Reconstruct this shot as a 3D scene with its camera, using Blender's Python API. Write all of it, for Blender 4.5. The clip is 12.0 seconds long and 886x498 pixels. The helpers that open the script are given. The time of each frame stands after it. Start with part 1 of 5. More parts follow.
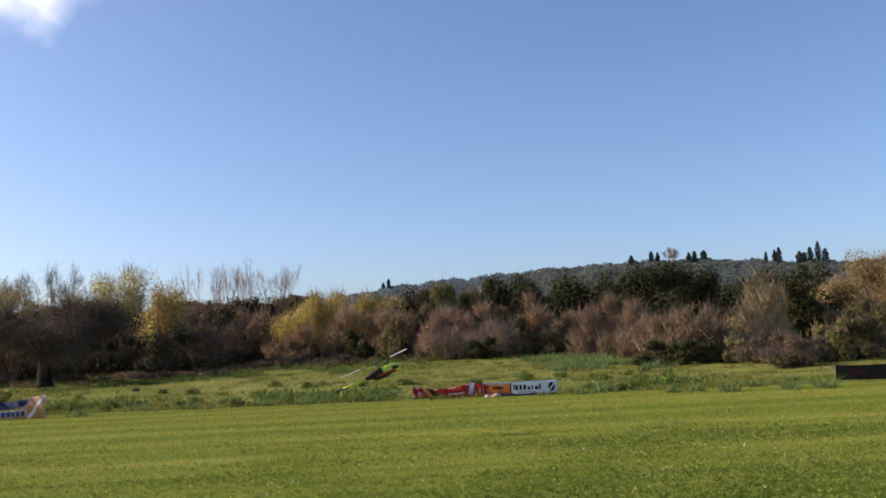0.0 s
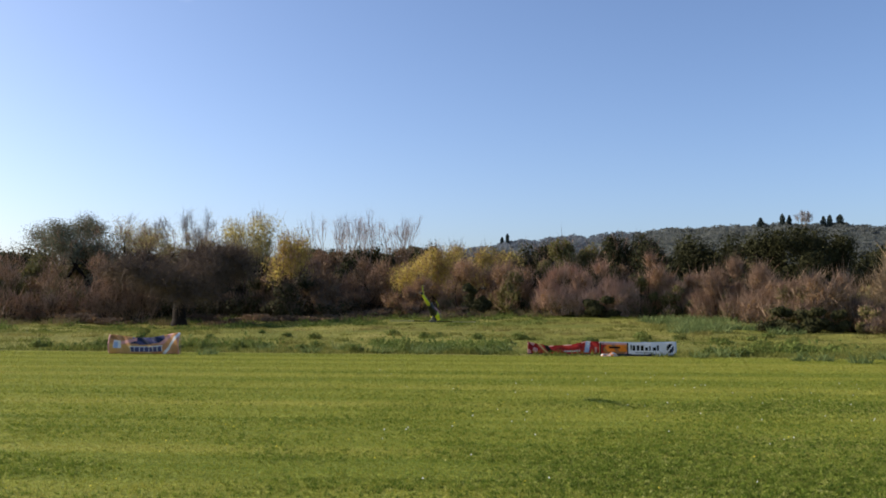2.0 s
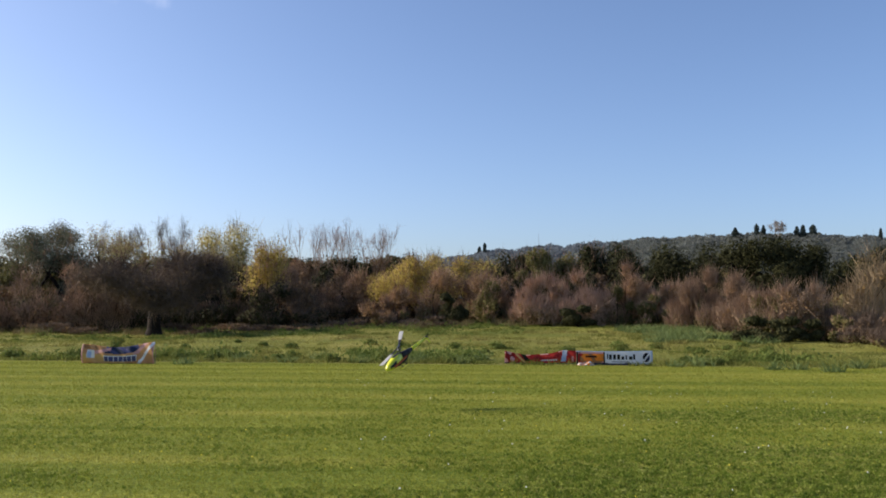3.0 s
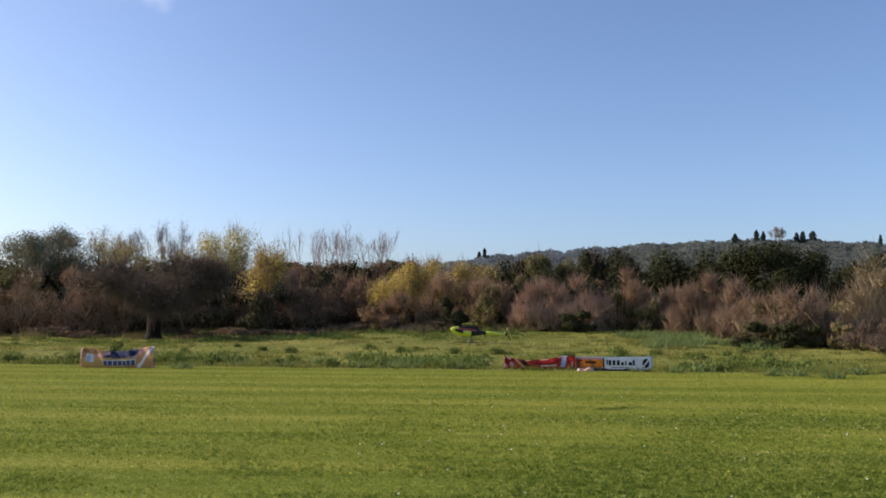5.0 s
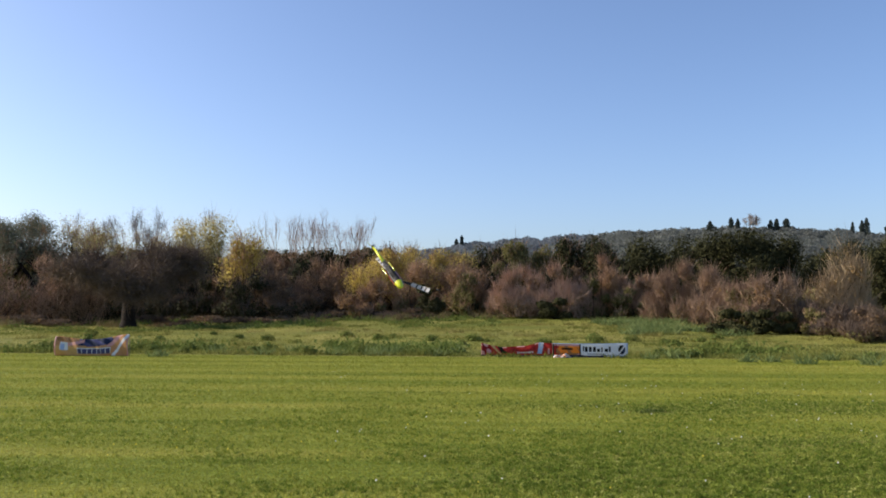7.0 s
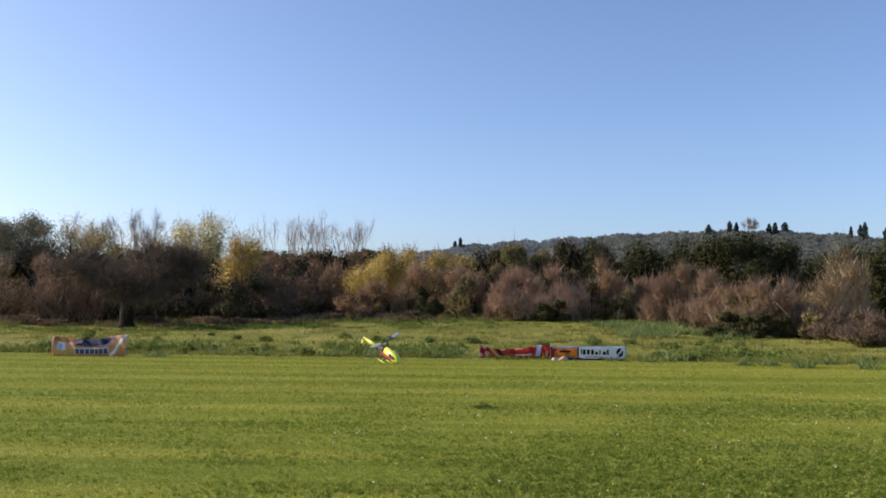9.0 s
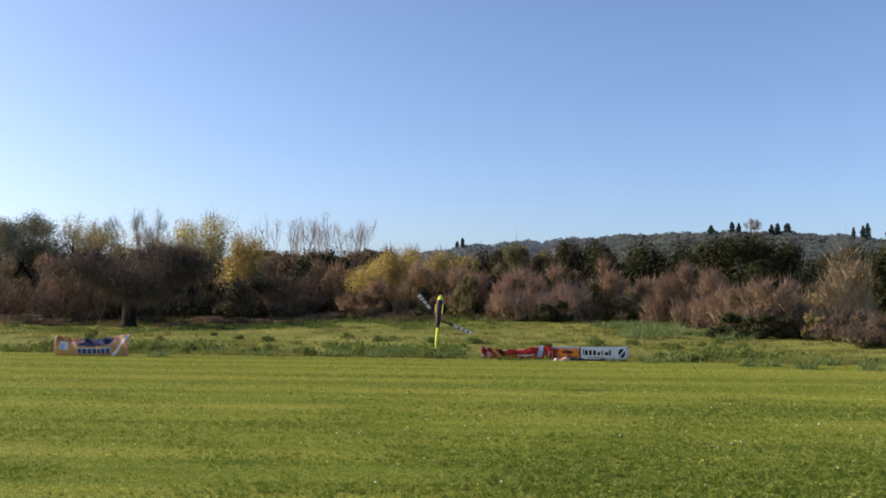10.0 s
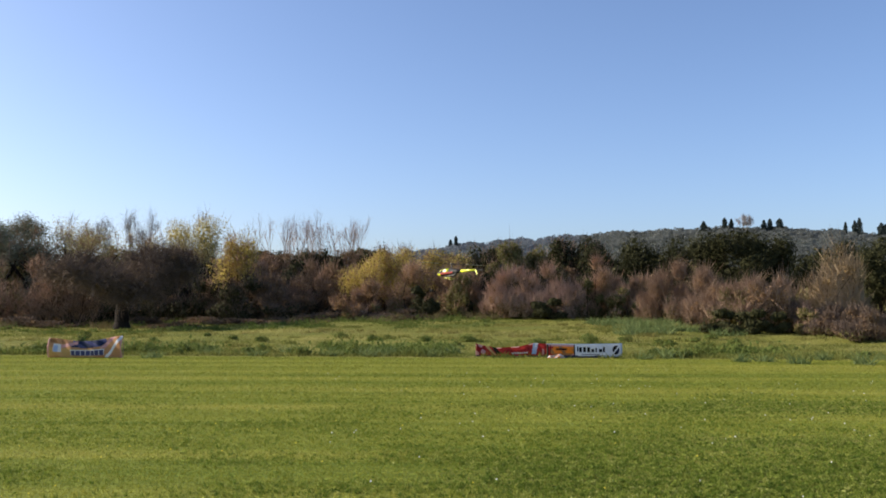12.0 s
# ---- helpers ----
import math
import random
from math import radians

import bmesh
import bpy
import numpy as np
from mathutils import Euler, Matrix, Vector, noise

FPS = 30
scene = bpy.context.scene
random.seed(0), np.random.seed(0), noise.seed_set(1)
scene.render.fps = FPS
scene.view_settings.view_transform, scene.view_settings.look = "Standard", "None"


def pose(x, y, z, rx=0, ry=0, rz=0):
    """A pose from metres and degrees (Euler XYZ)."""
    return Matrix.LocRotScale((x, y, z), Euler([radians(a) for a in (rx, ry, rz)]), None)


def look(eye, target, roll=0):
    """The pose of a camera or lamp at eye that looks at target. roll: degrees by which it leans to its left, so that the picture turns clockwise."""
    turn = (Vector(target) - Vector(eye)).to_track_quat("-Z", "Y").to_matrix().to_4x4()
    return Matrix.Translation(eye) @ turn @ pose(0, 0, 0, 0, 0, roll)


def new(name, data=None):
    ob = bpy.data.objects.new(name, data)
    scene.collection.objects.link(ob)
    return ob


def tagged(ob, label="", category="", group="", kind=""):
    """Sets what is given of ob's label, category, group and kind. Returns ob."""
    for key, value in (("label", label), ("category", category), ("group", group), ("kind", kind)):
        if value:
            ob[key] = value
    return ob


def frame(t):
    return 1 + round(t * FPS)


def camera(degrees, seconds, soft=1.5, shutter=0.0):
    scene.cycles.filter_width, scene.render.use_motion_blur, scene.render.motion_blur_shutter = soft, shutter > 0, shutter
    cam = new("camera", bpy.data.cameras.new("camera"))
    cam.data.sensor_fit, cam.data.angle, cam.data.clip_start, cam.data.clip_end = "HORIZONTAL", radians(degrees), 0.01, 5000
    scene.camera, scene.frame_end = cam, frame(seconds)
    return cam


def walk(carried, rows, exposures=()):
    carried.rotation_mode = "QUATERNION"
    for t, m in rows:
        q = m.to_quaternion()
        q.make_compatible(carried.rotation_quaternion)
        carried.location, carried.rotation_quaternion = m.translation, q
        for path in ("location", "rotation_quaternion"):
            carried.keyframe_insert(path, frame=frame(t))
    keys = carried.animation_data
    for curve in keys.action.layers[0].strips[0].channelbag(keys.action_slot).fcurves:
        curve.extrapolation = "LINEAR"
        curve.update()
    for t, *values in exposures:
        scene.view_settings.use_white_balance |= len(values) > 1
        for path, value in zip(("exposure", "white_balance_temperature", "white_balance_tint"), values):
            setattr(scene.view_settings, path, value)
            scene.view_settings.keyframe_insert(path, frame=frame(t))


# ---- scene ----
# ---- camera ----
EYE = (0.0, 0.0, 1.6)
cam = camera(53.42, 12.0, soft=1.8)


def aim(yaw, pitch, roll):
    """The pose of the camera, held at eye height: degrees to the left, up, and of lean."""
    return pose(*EYE, 0, 0, yaw) @ pose(0, 0, 0, 90 + pitch) @ pose(0, 0, 0, 0, 0, roll)


PATH = [(0, -4.23, 6.17, -2.28),
        (0.5, -4.41, 5.60, -1.93),
        (1, -1.42, 5.43, -1.04),
        (1.5, 1.96, 4.48, -0.32),
        (2, 3.59, 3.36, 0.19),
        (2.5, 2.82, 3.80, 0.28),
        (3, 2.12, 3.96, 0.20),
        (5, 2.11, 4.29, 0.39),
        (5.5, 0.60, 3.65, 0.20),
        (6, 0.19, 3.61, 0.35),
        (6.5, 0.00, 3.51, 0.40),
        (7, 0.62, 3.47, 0.28),
        (9, 0.53, 3.60, 0.59),
        (9.5, 0.56, 3.61, 0.58),
        (10, 0.67, 3.62, 0.68),
        (10.5, 0.59, 3.44, 0.83),
        (11, 0.49, 3.77, 0.49),
        (11.5, 0.66, 3.90, 0.04),
        (12, 0.24, 3.52, 0.14)]
walk(cam, [(t, aim(y, p, r)) for t, y, p, r in PATH], [(0.0, 0.32), (1.5, 0.37), (2.2, 0.32), (5.8, 0.32), (6.8, 0.43), (12.0, 0.43)])

# ---- light ----
SUN_AZ, SUN_EL = -81.0, 27.0        # degrees to the right of +y, and above the horizon
world = bpy.data.worlds.new("sky")
scene.world = world
world.use_nodes = True
wn, wl = world.node_tree.nodes, world.node_tree.links
wn.clear()
sky = wn.new("ShaderNodeTexSky")
sky.sky_type = "NISHITA"
sky.sun_disc = False
sky.sun_elevation, sky.sun_rotation = radians(SUN_EL), radians(SUN_AZ)
sky.altitude, sky.air_density, sky.dust_density, sky.ozone_density = 20, 0.80, 1.6, 3.6
back = wn.new("ShaderNodeBackground")
back.inputs["Strength"].default_value = 0.147
wout = wn.new("ShaderNodeOutputWorld")
# one small fair-weather cloud high on the left
coord = wn.new("ShaderNodeTexCoord")
cloud_way = Vector((math.sin(radians(-23.5)) * math.cos(radians(23.0)), math.cos(radians(-23.5)) * math.cos(radians(23.0)), math.sin(radians(23.0))))
offset = wn.new("ShaderNodeVectorMath")
offset.operation = "SUBTRACT"
offset.inputs[1].default_value = cloud_way
squash = wn.new("ShaderNodeVectorMath")
squash.operation = "MULTIPLY"
squash.inputs[1].default_value = (8.5, 8.5, 13.0)
length = wn.new("ShaderNodeVectorMath")
length.operation = "LENGTH"
wisp = wn.new("ShaderNodeTexNoise")
wisp.inputs["Scale"].default_value, wisp.inputs["Detail"].default_value = 14.0, 6.0
edge = wn.new("ShaderNodeMath")
edge.operation = "MULTIPLY_ADD"
edge.inputs[1].default_value = 1.5
cloudiness = wn.new("ShaderNodeMapRange")
cloudiness.interpolation_type = "SMOOTHSTEP"
for k, v in (("From Min", 1.9), ("From Max", 0.9), ("To Min", 0.0), ("To Max", 0.85)):
    cloudiness.inputs[k].default_value = v
mix = wn.new("ShaderNodeMix")
mix.data_type = "RGBA"
mix.inputs["B"].default_value = (9.0, 9.0, 9.2, 1)
wl.new(coord.outputs["Generated"], offset.inputs[0])
wl.new(offset.outputs[0], squash.inputs[0])
wl.new(squash.outputs[0], length.inputs[0])
wl.new(coord.outputs["Generated"], wisp.inputs["Vector"])
wl.new(wisp.outputs["Fac"], edge.inputs[0])
wl.new(length.outputs["Value"], edge.inputs[2])
wl.new(edge.outputs[0], cloudiness.inputs["Value"])
wl.new(cloudiness.outputs["Result"], mix.inputs["Factor"])
wl.new(sky.outputs[0], mix.inputs["A"])
balance = wn.new("ShaderNodeMix")
balance.data_type, balance.blend_type = "RGBA", "MULTIPLY"
balance.inputs["Factor"].default_value = 1.0
balance.inputs["B"].default_value = (1.045, 1.005, 1.04, 1)
wl.new(mix.outputs["Result"], balance.inputs["A"])
wl.new(balance.outputs["Result"], back.inputs["Color"])
wl.new(back.outputs[0], wout.inputs["Surface"])

lamp = bpy.data.lights.new("sun", "SUN")
lamp.energy, lamp.angle, lamp.color = 5.0, radians(0.53), (1.0, 0.875, 0.71)
sun = new("sun", lamp)
a, e = radians(SUN_AZ), radians(SUN_EL)
sun.matrix_world = look((0, 0, 60), (-math.sin(a) * math.cos(e), -math.cos(a) * math.cos(e), 60 - math.sin(e)))


# ---- materials ----
EDGE_Y, EDGE_TURN = 25.9, 2.6       # the mown strip's far edge


def material(name, colour, rough=0.6, metal=0.0, spec=0.3):
    m = bpy.data.materials.new(name)
    m.use_nodes = True
    b = m.node_tree.nodes["Principled BSDF"]
    b.inputs["Base Color"].default_value = (*colour, 1)
    b.inputs["Roughness"].default_value = rough
    b.inputs["Metallic"].default_value = metal
    b.inputs["Specular IOR Level"].default_value = spec
    return m


def worn(name, colour, colour2, scale=6.0, rough=0.6, metal=0.0, spec=0.3, bump=0.0):
    """A surface whose colour wanders between two at a coarse and a fine scale."""
    m = material(name, colour, rough, metal, spec)
    n, l = m.node_tree.nodes, m.node_tree.links
    b = n["Principled BSDF"]
    tc = n.new("ShaderNodeTexCoord")
    n1, n2 = n.new("ShaderNodeTexNoise"), n.new("ShaderNodeTexNoise")
    n1.inputs["Scale"].default_value, n1.inputs["Detail"].default_value = scale, 4
    n2.inputs["Scale"].default_value, n2.inputs["Detail"].default_value = scale * 7, 3
    both = n.new("ShaderNodeMath")
    both.operation = "ADD"
    rng = n.new("ShaderNodeMapRange")
    rng.inputs["From Min"].default_value, rng.inputs["From Max"].default_value = 0.7, 1.3
    mx = n.new("ShaderNodeMix")
    mx.data_type = "RGBA"
    mx.inputs["A"].default_value, mx.inputs["B"].default_value = (*colour, 1), (*colour2, 1)
    for q in (n1, n2):
        l.new(tc.outputs["Object"], q.inputs["Vector"])
    l.new(n1.outputs["Fac"], both.inputs[0])
    l.new(n2.outputs["Fac"], both.inputs[1])
    l.new(both.outputs[0], rng.inputs["Value"])
    l.new(rng.outputs["Result"], mx.inputs["Factor"])
    l.new(mx.outputs["Result"], b.inputs["Base Color"])
    if bump:
        bp = n.new("ShaderNodeBump")
        bp.inputs["Strength"].default_value = bump
        bp.inputs["Distance"].default_value = 0.02
        l.new(n2.outputs["Fac"], bp.inputs["Height"])
        l.new(bp.outputs["Normal"], b.inputs["Normal"])
    return m


def leafy(name, colours, through_light=0.35, scale=0.35, rough=0.75, stretch=None, own=0.55):
    """Leaves or blades: each piece takes its own tint, drifting over the plant; part of the light passes through."""
    m = bpy.data.materials.new(name)
    m.use_nodes = True
    n, l = m.node_tree.nodes, m.node_tree.links
    b, out = n["Principled BSDF"], n["Material Output"]
    b.inputs["Roughness"].default_value = rough
    b.inputs["Specular IOR Level"].default_value = 0.12
    geo, tc, drift = n.new("ShaderNodeNewGeometry"), n.new("ShaderNodeTexCoord"), n.new("ShaderNodeTexNoise")
    drift.inputs["Scale"].default_value, drift.inputs["Detail"].default_value = scale, 6
    lay = n.new("ShaderNodeMapping")
    lay.inputs["Scale"].default_value = stretch or (1, 1, 1)
    lay.inputs["Rotation"].default_value = (0, 0, radians(EDGE_TURN) if stretch else 0)
    l.new(geo.outputs["Position"], lay.inputs["Vector"])
    l.new(lay.outputs[0], drift.inputs["Vector"])
    half = n.new("ShaderNodeMath")
    half.operation = "MULTIPLY_ADD"
    half.inputs[1].default_value = own
    shift = n.new("ShaderNodeMapRange")
    shift.inputs["From Min"].default_value, shift.inputs["From Max"].default_value = (0.35, 0.65) if stretch else (0.3, 0.7)
    shift.inputs["To Max"].default_value = 1.0 - own
    l.new(drift.outputs["Fac"], shift.inputs["Value"])
    l.new(geo.outputs["Random Per Island"], half.inputs[0])
    l.new(shift.outputs["Result"], half.inputs[2])
    ramp = n.new("ShaderNodeValToRGB")
    while len(ramp.color_ramp.elements) < len(colours):
        ramp.color_ramp.elements.new(0.5)
    for i, c in enumerate(colours):
        ramp.color_ramp.elements[i].position = i / max(1, len(colours) - 1)
        ramp.color_ramp.elements[i].color = (*c, 1)
    l.new(half.outputs[0], ramp.inputs["Fac"])
    l.new(ramp.outputs["Color"], b.inputs["Base Color"])
    tr, mx = n.new("ShaderNodeBsdfTranslucent"), n.new("ShaderNodeMixShader")
    mx.inputs["Fac"].default_value = through_light
    l.new(ramp.outputs["Color"], tr.inputs["Color"])
    l.new(b.outputs[0], mx.inputs[1])
    l.new(tr.outputs[0], mx.inputs[2])
    l.new(mx.outputs[0], out.inputs["Surface"])
    return m


BARK = worn("dark_bark", (0.009, 0.0075, 0.0065), (0.024, 0.019, 0.016), 3.0, 0.9, spec=0.1, bump=0.6)
PALE_BARK = worn("pale_bark", (0.20, 0.17, 0.14), (0.32, 0.28, 0.24), 3.0, 0.9, spec=0.1, bump=0.4)
TWIG_BROWN = leafy("brown_twigs", [(0.235, 0.142, 0.092), (0.385, 0.245, 0.160), (0.550, 0.370, 0.245)], 0.1)
TWIG_RED = leafy("reddish_twigs", [(0.185, 0.118, 0.080), (0.298, 0.200, 0.134), (0.440, 0.315, 0.212)], 0.1)
TWIG_PALE = leafy("pale_twigs", [(0.240, 0.175, 0.105), (0.360, 0.270, 0.165), (0.460, 0.365, 0.235)], 0.15)
TWIG_ROSE = leafy("rosy_twigs", [(0.31, 0.190, 0.135), (0.48, 0.315, 0.225), (0.64, 0.455, 0.325)], 0.15)
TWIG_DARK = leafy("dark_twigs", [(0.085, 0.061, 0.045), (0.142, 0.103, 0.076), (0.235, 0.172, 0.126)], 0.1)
TWIG_GREY = leafy("grey_twigs", [(0.24, 0.21, 0.19), (0.32, 0.285, 0.26), (0.40, 0.36, 0.33)], 0.1)
# cypress green pushed towards blue: the haze over the ridge is in the colour
LEAF_CYPRESS_HAZED = leafy("hazed_cypress_leaves", [(0.030, 0.042, 0.040), (0.045, 0.060, 0.055), (0.065, 0.082, 0.070)], 0.2)
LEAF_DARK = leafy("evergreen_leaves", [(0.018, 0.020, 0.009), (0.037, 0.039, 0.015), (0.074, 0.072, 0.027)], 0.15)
LEAF_OLIVE = leafy("olive_leaves", [(0.085, 0.082, 0.030), (0.150, 0.140, 0.050), (0.230, 0.200, 0.074)], 0.25)
LEAF_GREY = leafy("greygreen_leaves", [(0.100, 0.105, 0.068), (0.168, 0.168, 0.106), (0.250, 0.238, 0.150)], 0.2)
LEAF_YELLOW = leafy("yellow_leaves", [(0.310, 0.235, 0.062), (0.500, 0.390, 0.105), (0.650, 0.530, 0.165)], 0.4)
LEAF_LIME = leafy("lime_leaves", [(0.245, 0.215, 0.080), (0.425, 0.370, 0.150), (0.620, 0.550, 0.255)], 0.4)
LEAF_RUST = leafy("rust_leaves", [(0.175, 0.108, 0.055), (0.290, 0.185, 0.095), (0.430, 0.285, 0.145)], 0.3)
# the rust leaves again, darkened so that the colour carries the crowns' shade
LEAF_RUST_SHADED = leafy("shaded_rust_leaves", [(0.108, 0.068, 0.040), (0.188, 0.122, 0.070), (0.300, 0.200, 0.112)], 0.25)
LEAF_GOLD = leafy("golden_leaves", [(0.20, 0.135, 0.055), (0.31, 0.21, 0.09), (0.42, 0.295, 0.13)], 0.35)
# distance haze is put into both ridge leaf colours, bluer at the far end
LEAF_HILL_HAZED = leafy("hazed_hill_leaves", [(0.130, 0.146, 0.140), (0.165, 0.179, 0.166), (0.202, 0.212, 0.186)], 0.55, 0.03, own=0.4)
LEAF_FAR_HAZED = leafy("hazed_far_leaves", [(0.150, 0.178, 0.210), (0.178, 0.206, 0.234), (0.208, 0.232, 0.252)], 0.6, 0.03, own=0.4)
BLADE_MOWN = leafy("mown_blades", [(0.125, 0.165, 0.021), (0.205, 0.232, 0.030), (0.295, 0.290, 0.048), (0.41, 0.365, 0.100)], 0.4, 0.55, stretch=(0.05, 1.8, 1.0), own=0.56)
BLADE_CLOVER = leafy("clover_blades", [(0.050, 0.082, 0.014), (0.110, 0.145, 0.024), (0.200, 0.210, 0.045), (0.420, 0.370, 0.140)], 0.35, 2.2, stretch=(0.4, 1.2, 1.0), own=0.55)
BLADE_LONG = leafy("meadow_blades", [(0.090, 0.114, 0.022), (0.148, 0.165, 0.036), (0.212, 0.205, 0.056), (0.293, 0.245, 0.095)], 0.4, 0.16, stretch=(0.3, 1.0, 1.0), own=0.35)
BLADE_BLUE = leafy("weed_blades", [(0.085, 0.128, 0.042), (0.150, 0.198, 0.068), (0.235, 0.275, 0.108)], 0.35, 0.8)
TUFT = leafy("tuft_blades", [(0.035, 0.069, 0.009), (0.105, 0.158, 0.020), (0.217, 0.268, 0.041), (0.479, 0.470, 0.154)], 0.4, 13.0, stretch=(0.6, 1.0, 1.0), own=0.4)
WEED_LEAF = leafy("weed_leaves", [(0.066, 0.103, 0.021), (0.122, 0.162, 0.036), (0.198, 0.230, 0.060)], 0.3, 0.5)
BLADE_DRY = leafy("dry_blades", [(0.09, 0.08, 0.035), (0.16, 0.13, 0.06), (0.25, 0.20, 0.10)], 0.3, 0.4)
PETAL_YELLOW = material("yellow_petals", (0.75, 0.60, 0.03), 0.6)
PETAL_WHITE = material("white_petals", (0.75, 0.75, 0.72), 0.6)


def ground_material():
    m = bpy.data.materials.new("field")
    m.use_nodes = True
    n, l = m.node_tree.nodes, m.node_tree.links
    b = n["Principled BSDF"]
    b.inputs["Roughness"].default_value = 0.9
    b.inputs["Specular IOR Level"].default_value = 0.1
    geo = n.new("ShaderNodeNewGeometry")

    def noise_of(scale, stretch=(1, 1, 1), detail=4):
        mp, t = n.new("ShaderNodeMapping"), n.new("ShaderNodeTexNoise")
        mp.inputs["Scale"].default_value = stretch
        mp.inputs["Rotation"].default_value = (0, 0, radians(EDGE_TURN))
        t.inputs["Scale"].default_value, t.inputs["Detail"].default_value = scale, detail
        l.new(geo.outputs["Position"], mp.inputs["Vector"])
        l.new(mp.outputs[0], t.inputs["Vector"])
        return t.outputs["Fac"]

    def ramp_of(src, stops):
        r = n.new("ShaderNodeValToRGB")
        while len(r.color_ramp.elements) < len(stops):
            r.color_ramp.elements.new(0.5)
        for i, (p, c) in enumerate(stops):
            r.color_ramp.elements[i].position, r.color_ramp.elements[i].color = p, (*c, 1)
        l.new(src, r.inputs["Fac"])
        return r.outputs["Color"]

    def mixed(fac, c1, c2, kind="MIX"):
        x = n.new("ShaderNodeMix")
        x.data_type, x.blend_type = "RGBA", kind
        if isinstance(fac, float):
            x.inputs["Factor"].default_value = fac
        else:
            l.new(fac, x.inputs["Factor"])
        l.new(c1, x.inputs["A"])
        l.new(c2, x.inputs["B"])
        return x.outputs["Result"]

    stripes = ramp_of(noise_of(0.55, (0.06, 1.8, 1.0), 8), [(0.33, (0.125, 0.168, 0.020)), (0.52, (0.205, 0.235, 0.035)), (0.70, (0.31, 0.295, 0.066))])
    patches = ramp_of(noise_of(1.6, (0.09, 2.2, 1), 8), [(0.34, (0.130, 0.172, 0.022)), (0.68, (0.285, 0.28, 0.058))])
    fine = ramp_of(noise_of(26.0, (0.6, 1, 1), 9), [(0.36, (0.62, 0.66, 0.6)), (0.64, (1.32, 1.30, 1.22))])
    grit = ramp_of(noise_of(55.0, (0.8, 1, 1), 5), [(0.38, (0.65, 0.68, 0.62)), (0.62, (1.32, 1.30, 1.25))])
    fine = mixed(1.0, fine, grit, "MULTIPLY")
    mown = mixed(1.0, mixed(0.5, stripes, patches), fine, "MULTIPLY")
    rough = mixed(1.0, ramp_of(noise_of(0.35, (0.5, 1, 1), 6), [(0.34, (0.12, 0.14, 0.03)), (0.52, (0.20, 0.195, 0.045)), (0.68, (0.265, 0.235, 0.075))]), fine, "MULTIPLY")
    # the mown strip ends at a straight edge; past the thicket the soil is bare and brown
    sep, far = n.new("ShaderNodeSeparateXYZ"), n.new("ShaderNodeMapping")
    far.inputs["Rotation"].default_value = (0, 0, radians(EDGE_TURN))
    l.new(geo.outputs["Position"], far.inputs["Vector"])
    l.new(far.outputs[0], sep.inputs[0])
    wob = n.new("ShaderNodeMath")
    wob.operation = "MULTIPLY_ADD"
    wob.inputs[1].default_value = 0.5
    l.new(noise_of(0.8, (1, 1, 1), 3), wob.inputs[0])
    l.new(sep.outputs["Y"], wob.inputs[2])
    cut = n.new("ShaderNodeMapRange")
    cut.inputs["From Min"].default_value, cut.inputs["From Max"].default_value = EDGE_Y + 0.1, EDGE_Y + 0.4
    l.new(wob.outputs[0], cut.inputs["Value"])
    l.new(mixed(cut.outputs["Result"], mown, rough), b.inputs["Base Color"])
    bp = n.new("ShaderNodeBump")
    bp.inputs["Strength"].default_value, bp.inputs["Distance"].default_value = 0.8, 0.03
    l.new(noise_of(40.0, (1, 1, 1), 4), bp.inputs["Height"])
    l.new(bp.outputs["Normal"], b.inputs["Normal"])
    return m


# ---- mesh tools ----
rng = np.random.default_rng(7)


def spot(az, d):
    """A place on the ground d metres off, az degrees to the right of straight ahead."""
    return Vector((d * math.sin(radians(az)), d * math.cos(radians(az)), 0.0))


def lift(x, y):
    """Gentle swells of the meadow past the mown strip."""
    k = np.clip((y - EDGE_Y - 1.0) / 8.0, 0, 1)
    s = np.clip((y - 34.0) / 26.0, 0, 1)
    s = s * s * (3 - 2 * s) * (0.1 + 0.55 * np.exp(-((x - 4.0) / 15.0) ** 2))
    return s + k * (0.10 * np.sin(x * 0.31 + 1.0) * np.sin(y * 0.23) + 0.05 * np.sin(x * 0.9 + y * 0.6))


def foot(p):
    """The ground's height under a plant."""
    return float(lift(np.array(p.x), np.array(p.y))) if p.y < 80 else 0.0


def mesh_object(name, v, f, mat, parent=None, smooth=False):
    me = bpy.data.meshes.new(name)
    v, f = np.asarray(v, np.float32), np.asarray(f, np.int32)
    me.vertices.add(len(v))
    me.vertices.foreach_set("co", v.ravel())
    me.loops.add(f.size)
    me.loops.foreach_set("vertex_index", f.ravel())
    me.polygons.add(len(f))
    me.polygons.foreach_set("loop_start", np.arange(0, f.size, f.shape[1], dtype=np.int32))
    me.polygons.foreach_set("use_smooth", np.full(len(f), smooth))
    me.update(calc_edges=True)
    me.materials.append(mat)
    ob = new(name, me)
    ob.parent = parent
    return ob


def part(name, bm, mat, parent, label="", smooth=True):
    me = bpy.data.meshes.new(name)
    for f in bm.faces:
        f.smooth = smooth
    bm.to_mesh(me)
    bm.free()
    me.materials.append(mat)
    ob = new(name, me)
    ob.parent = parent
    if label:
        tagged(ob, label)
    return ob


def unit(v):
    return v / np.maximum(np.linalg.norm(v, axis=-1, keepdims=True), 1e-9)


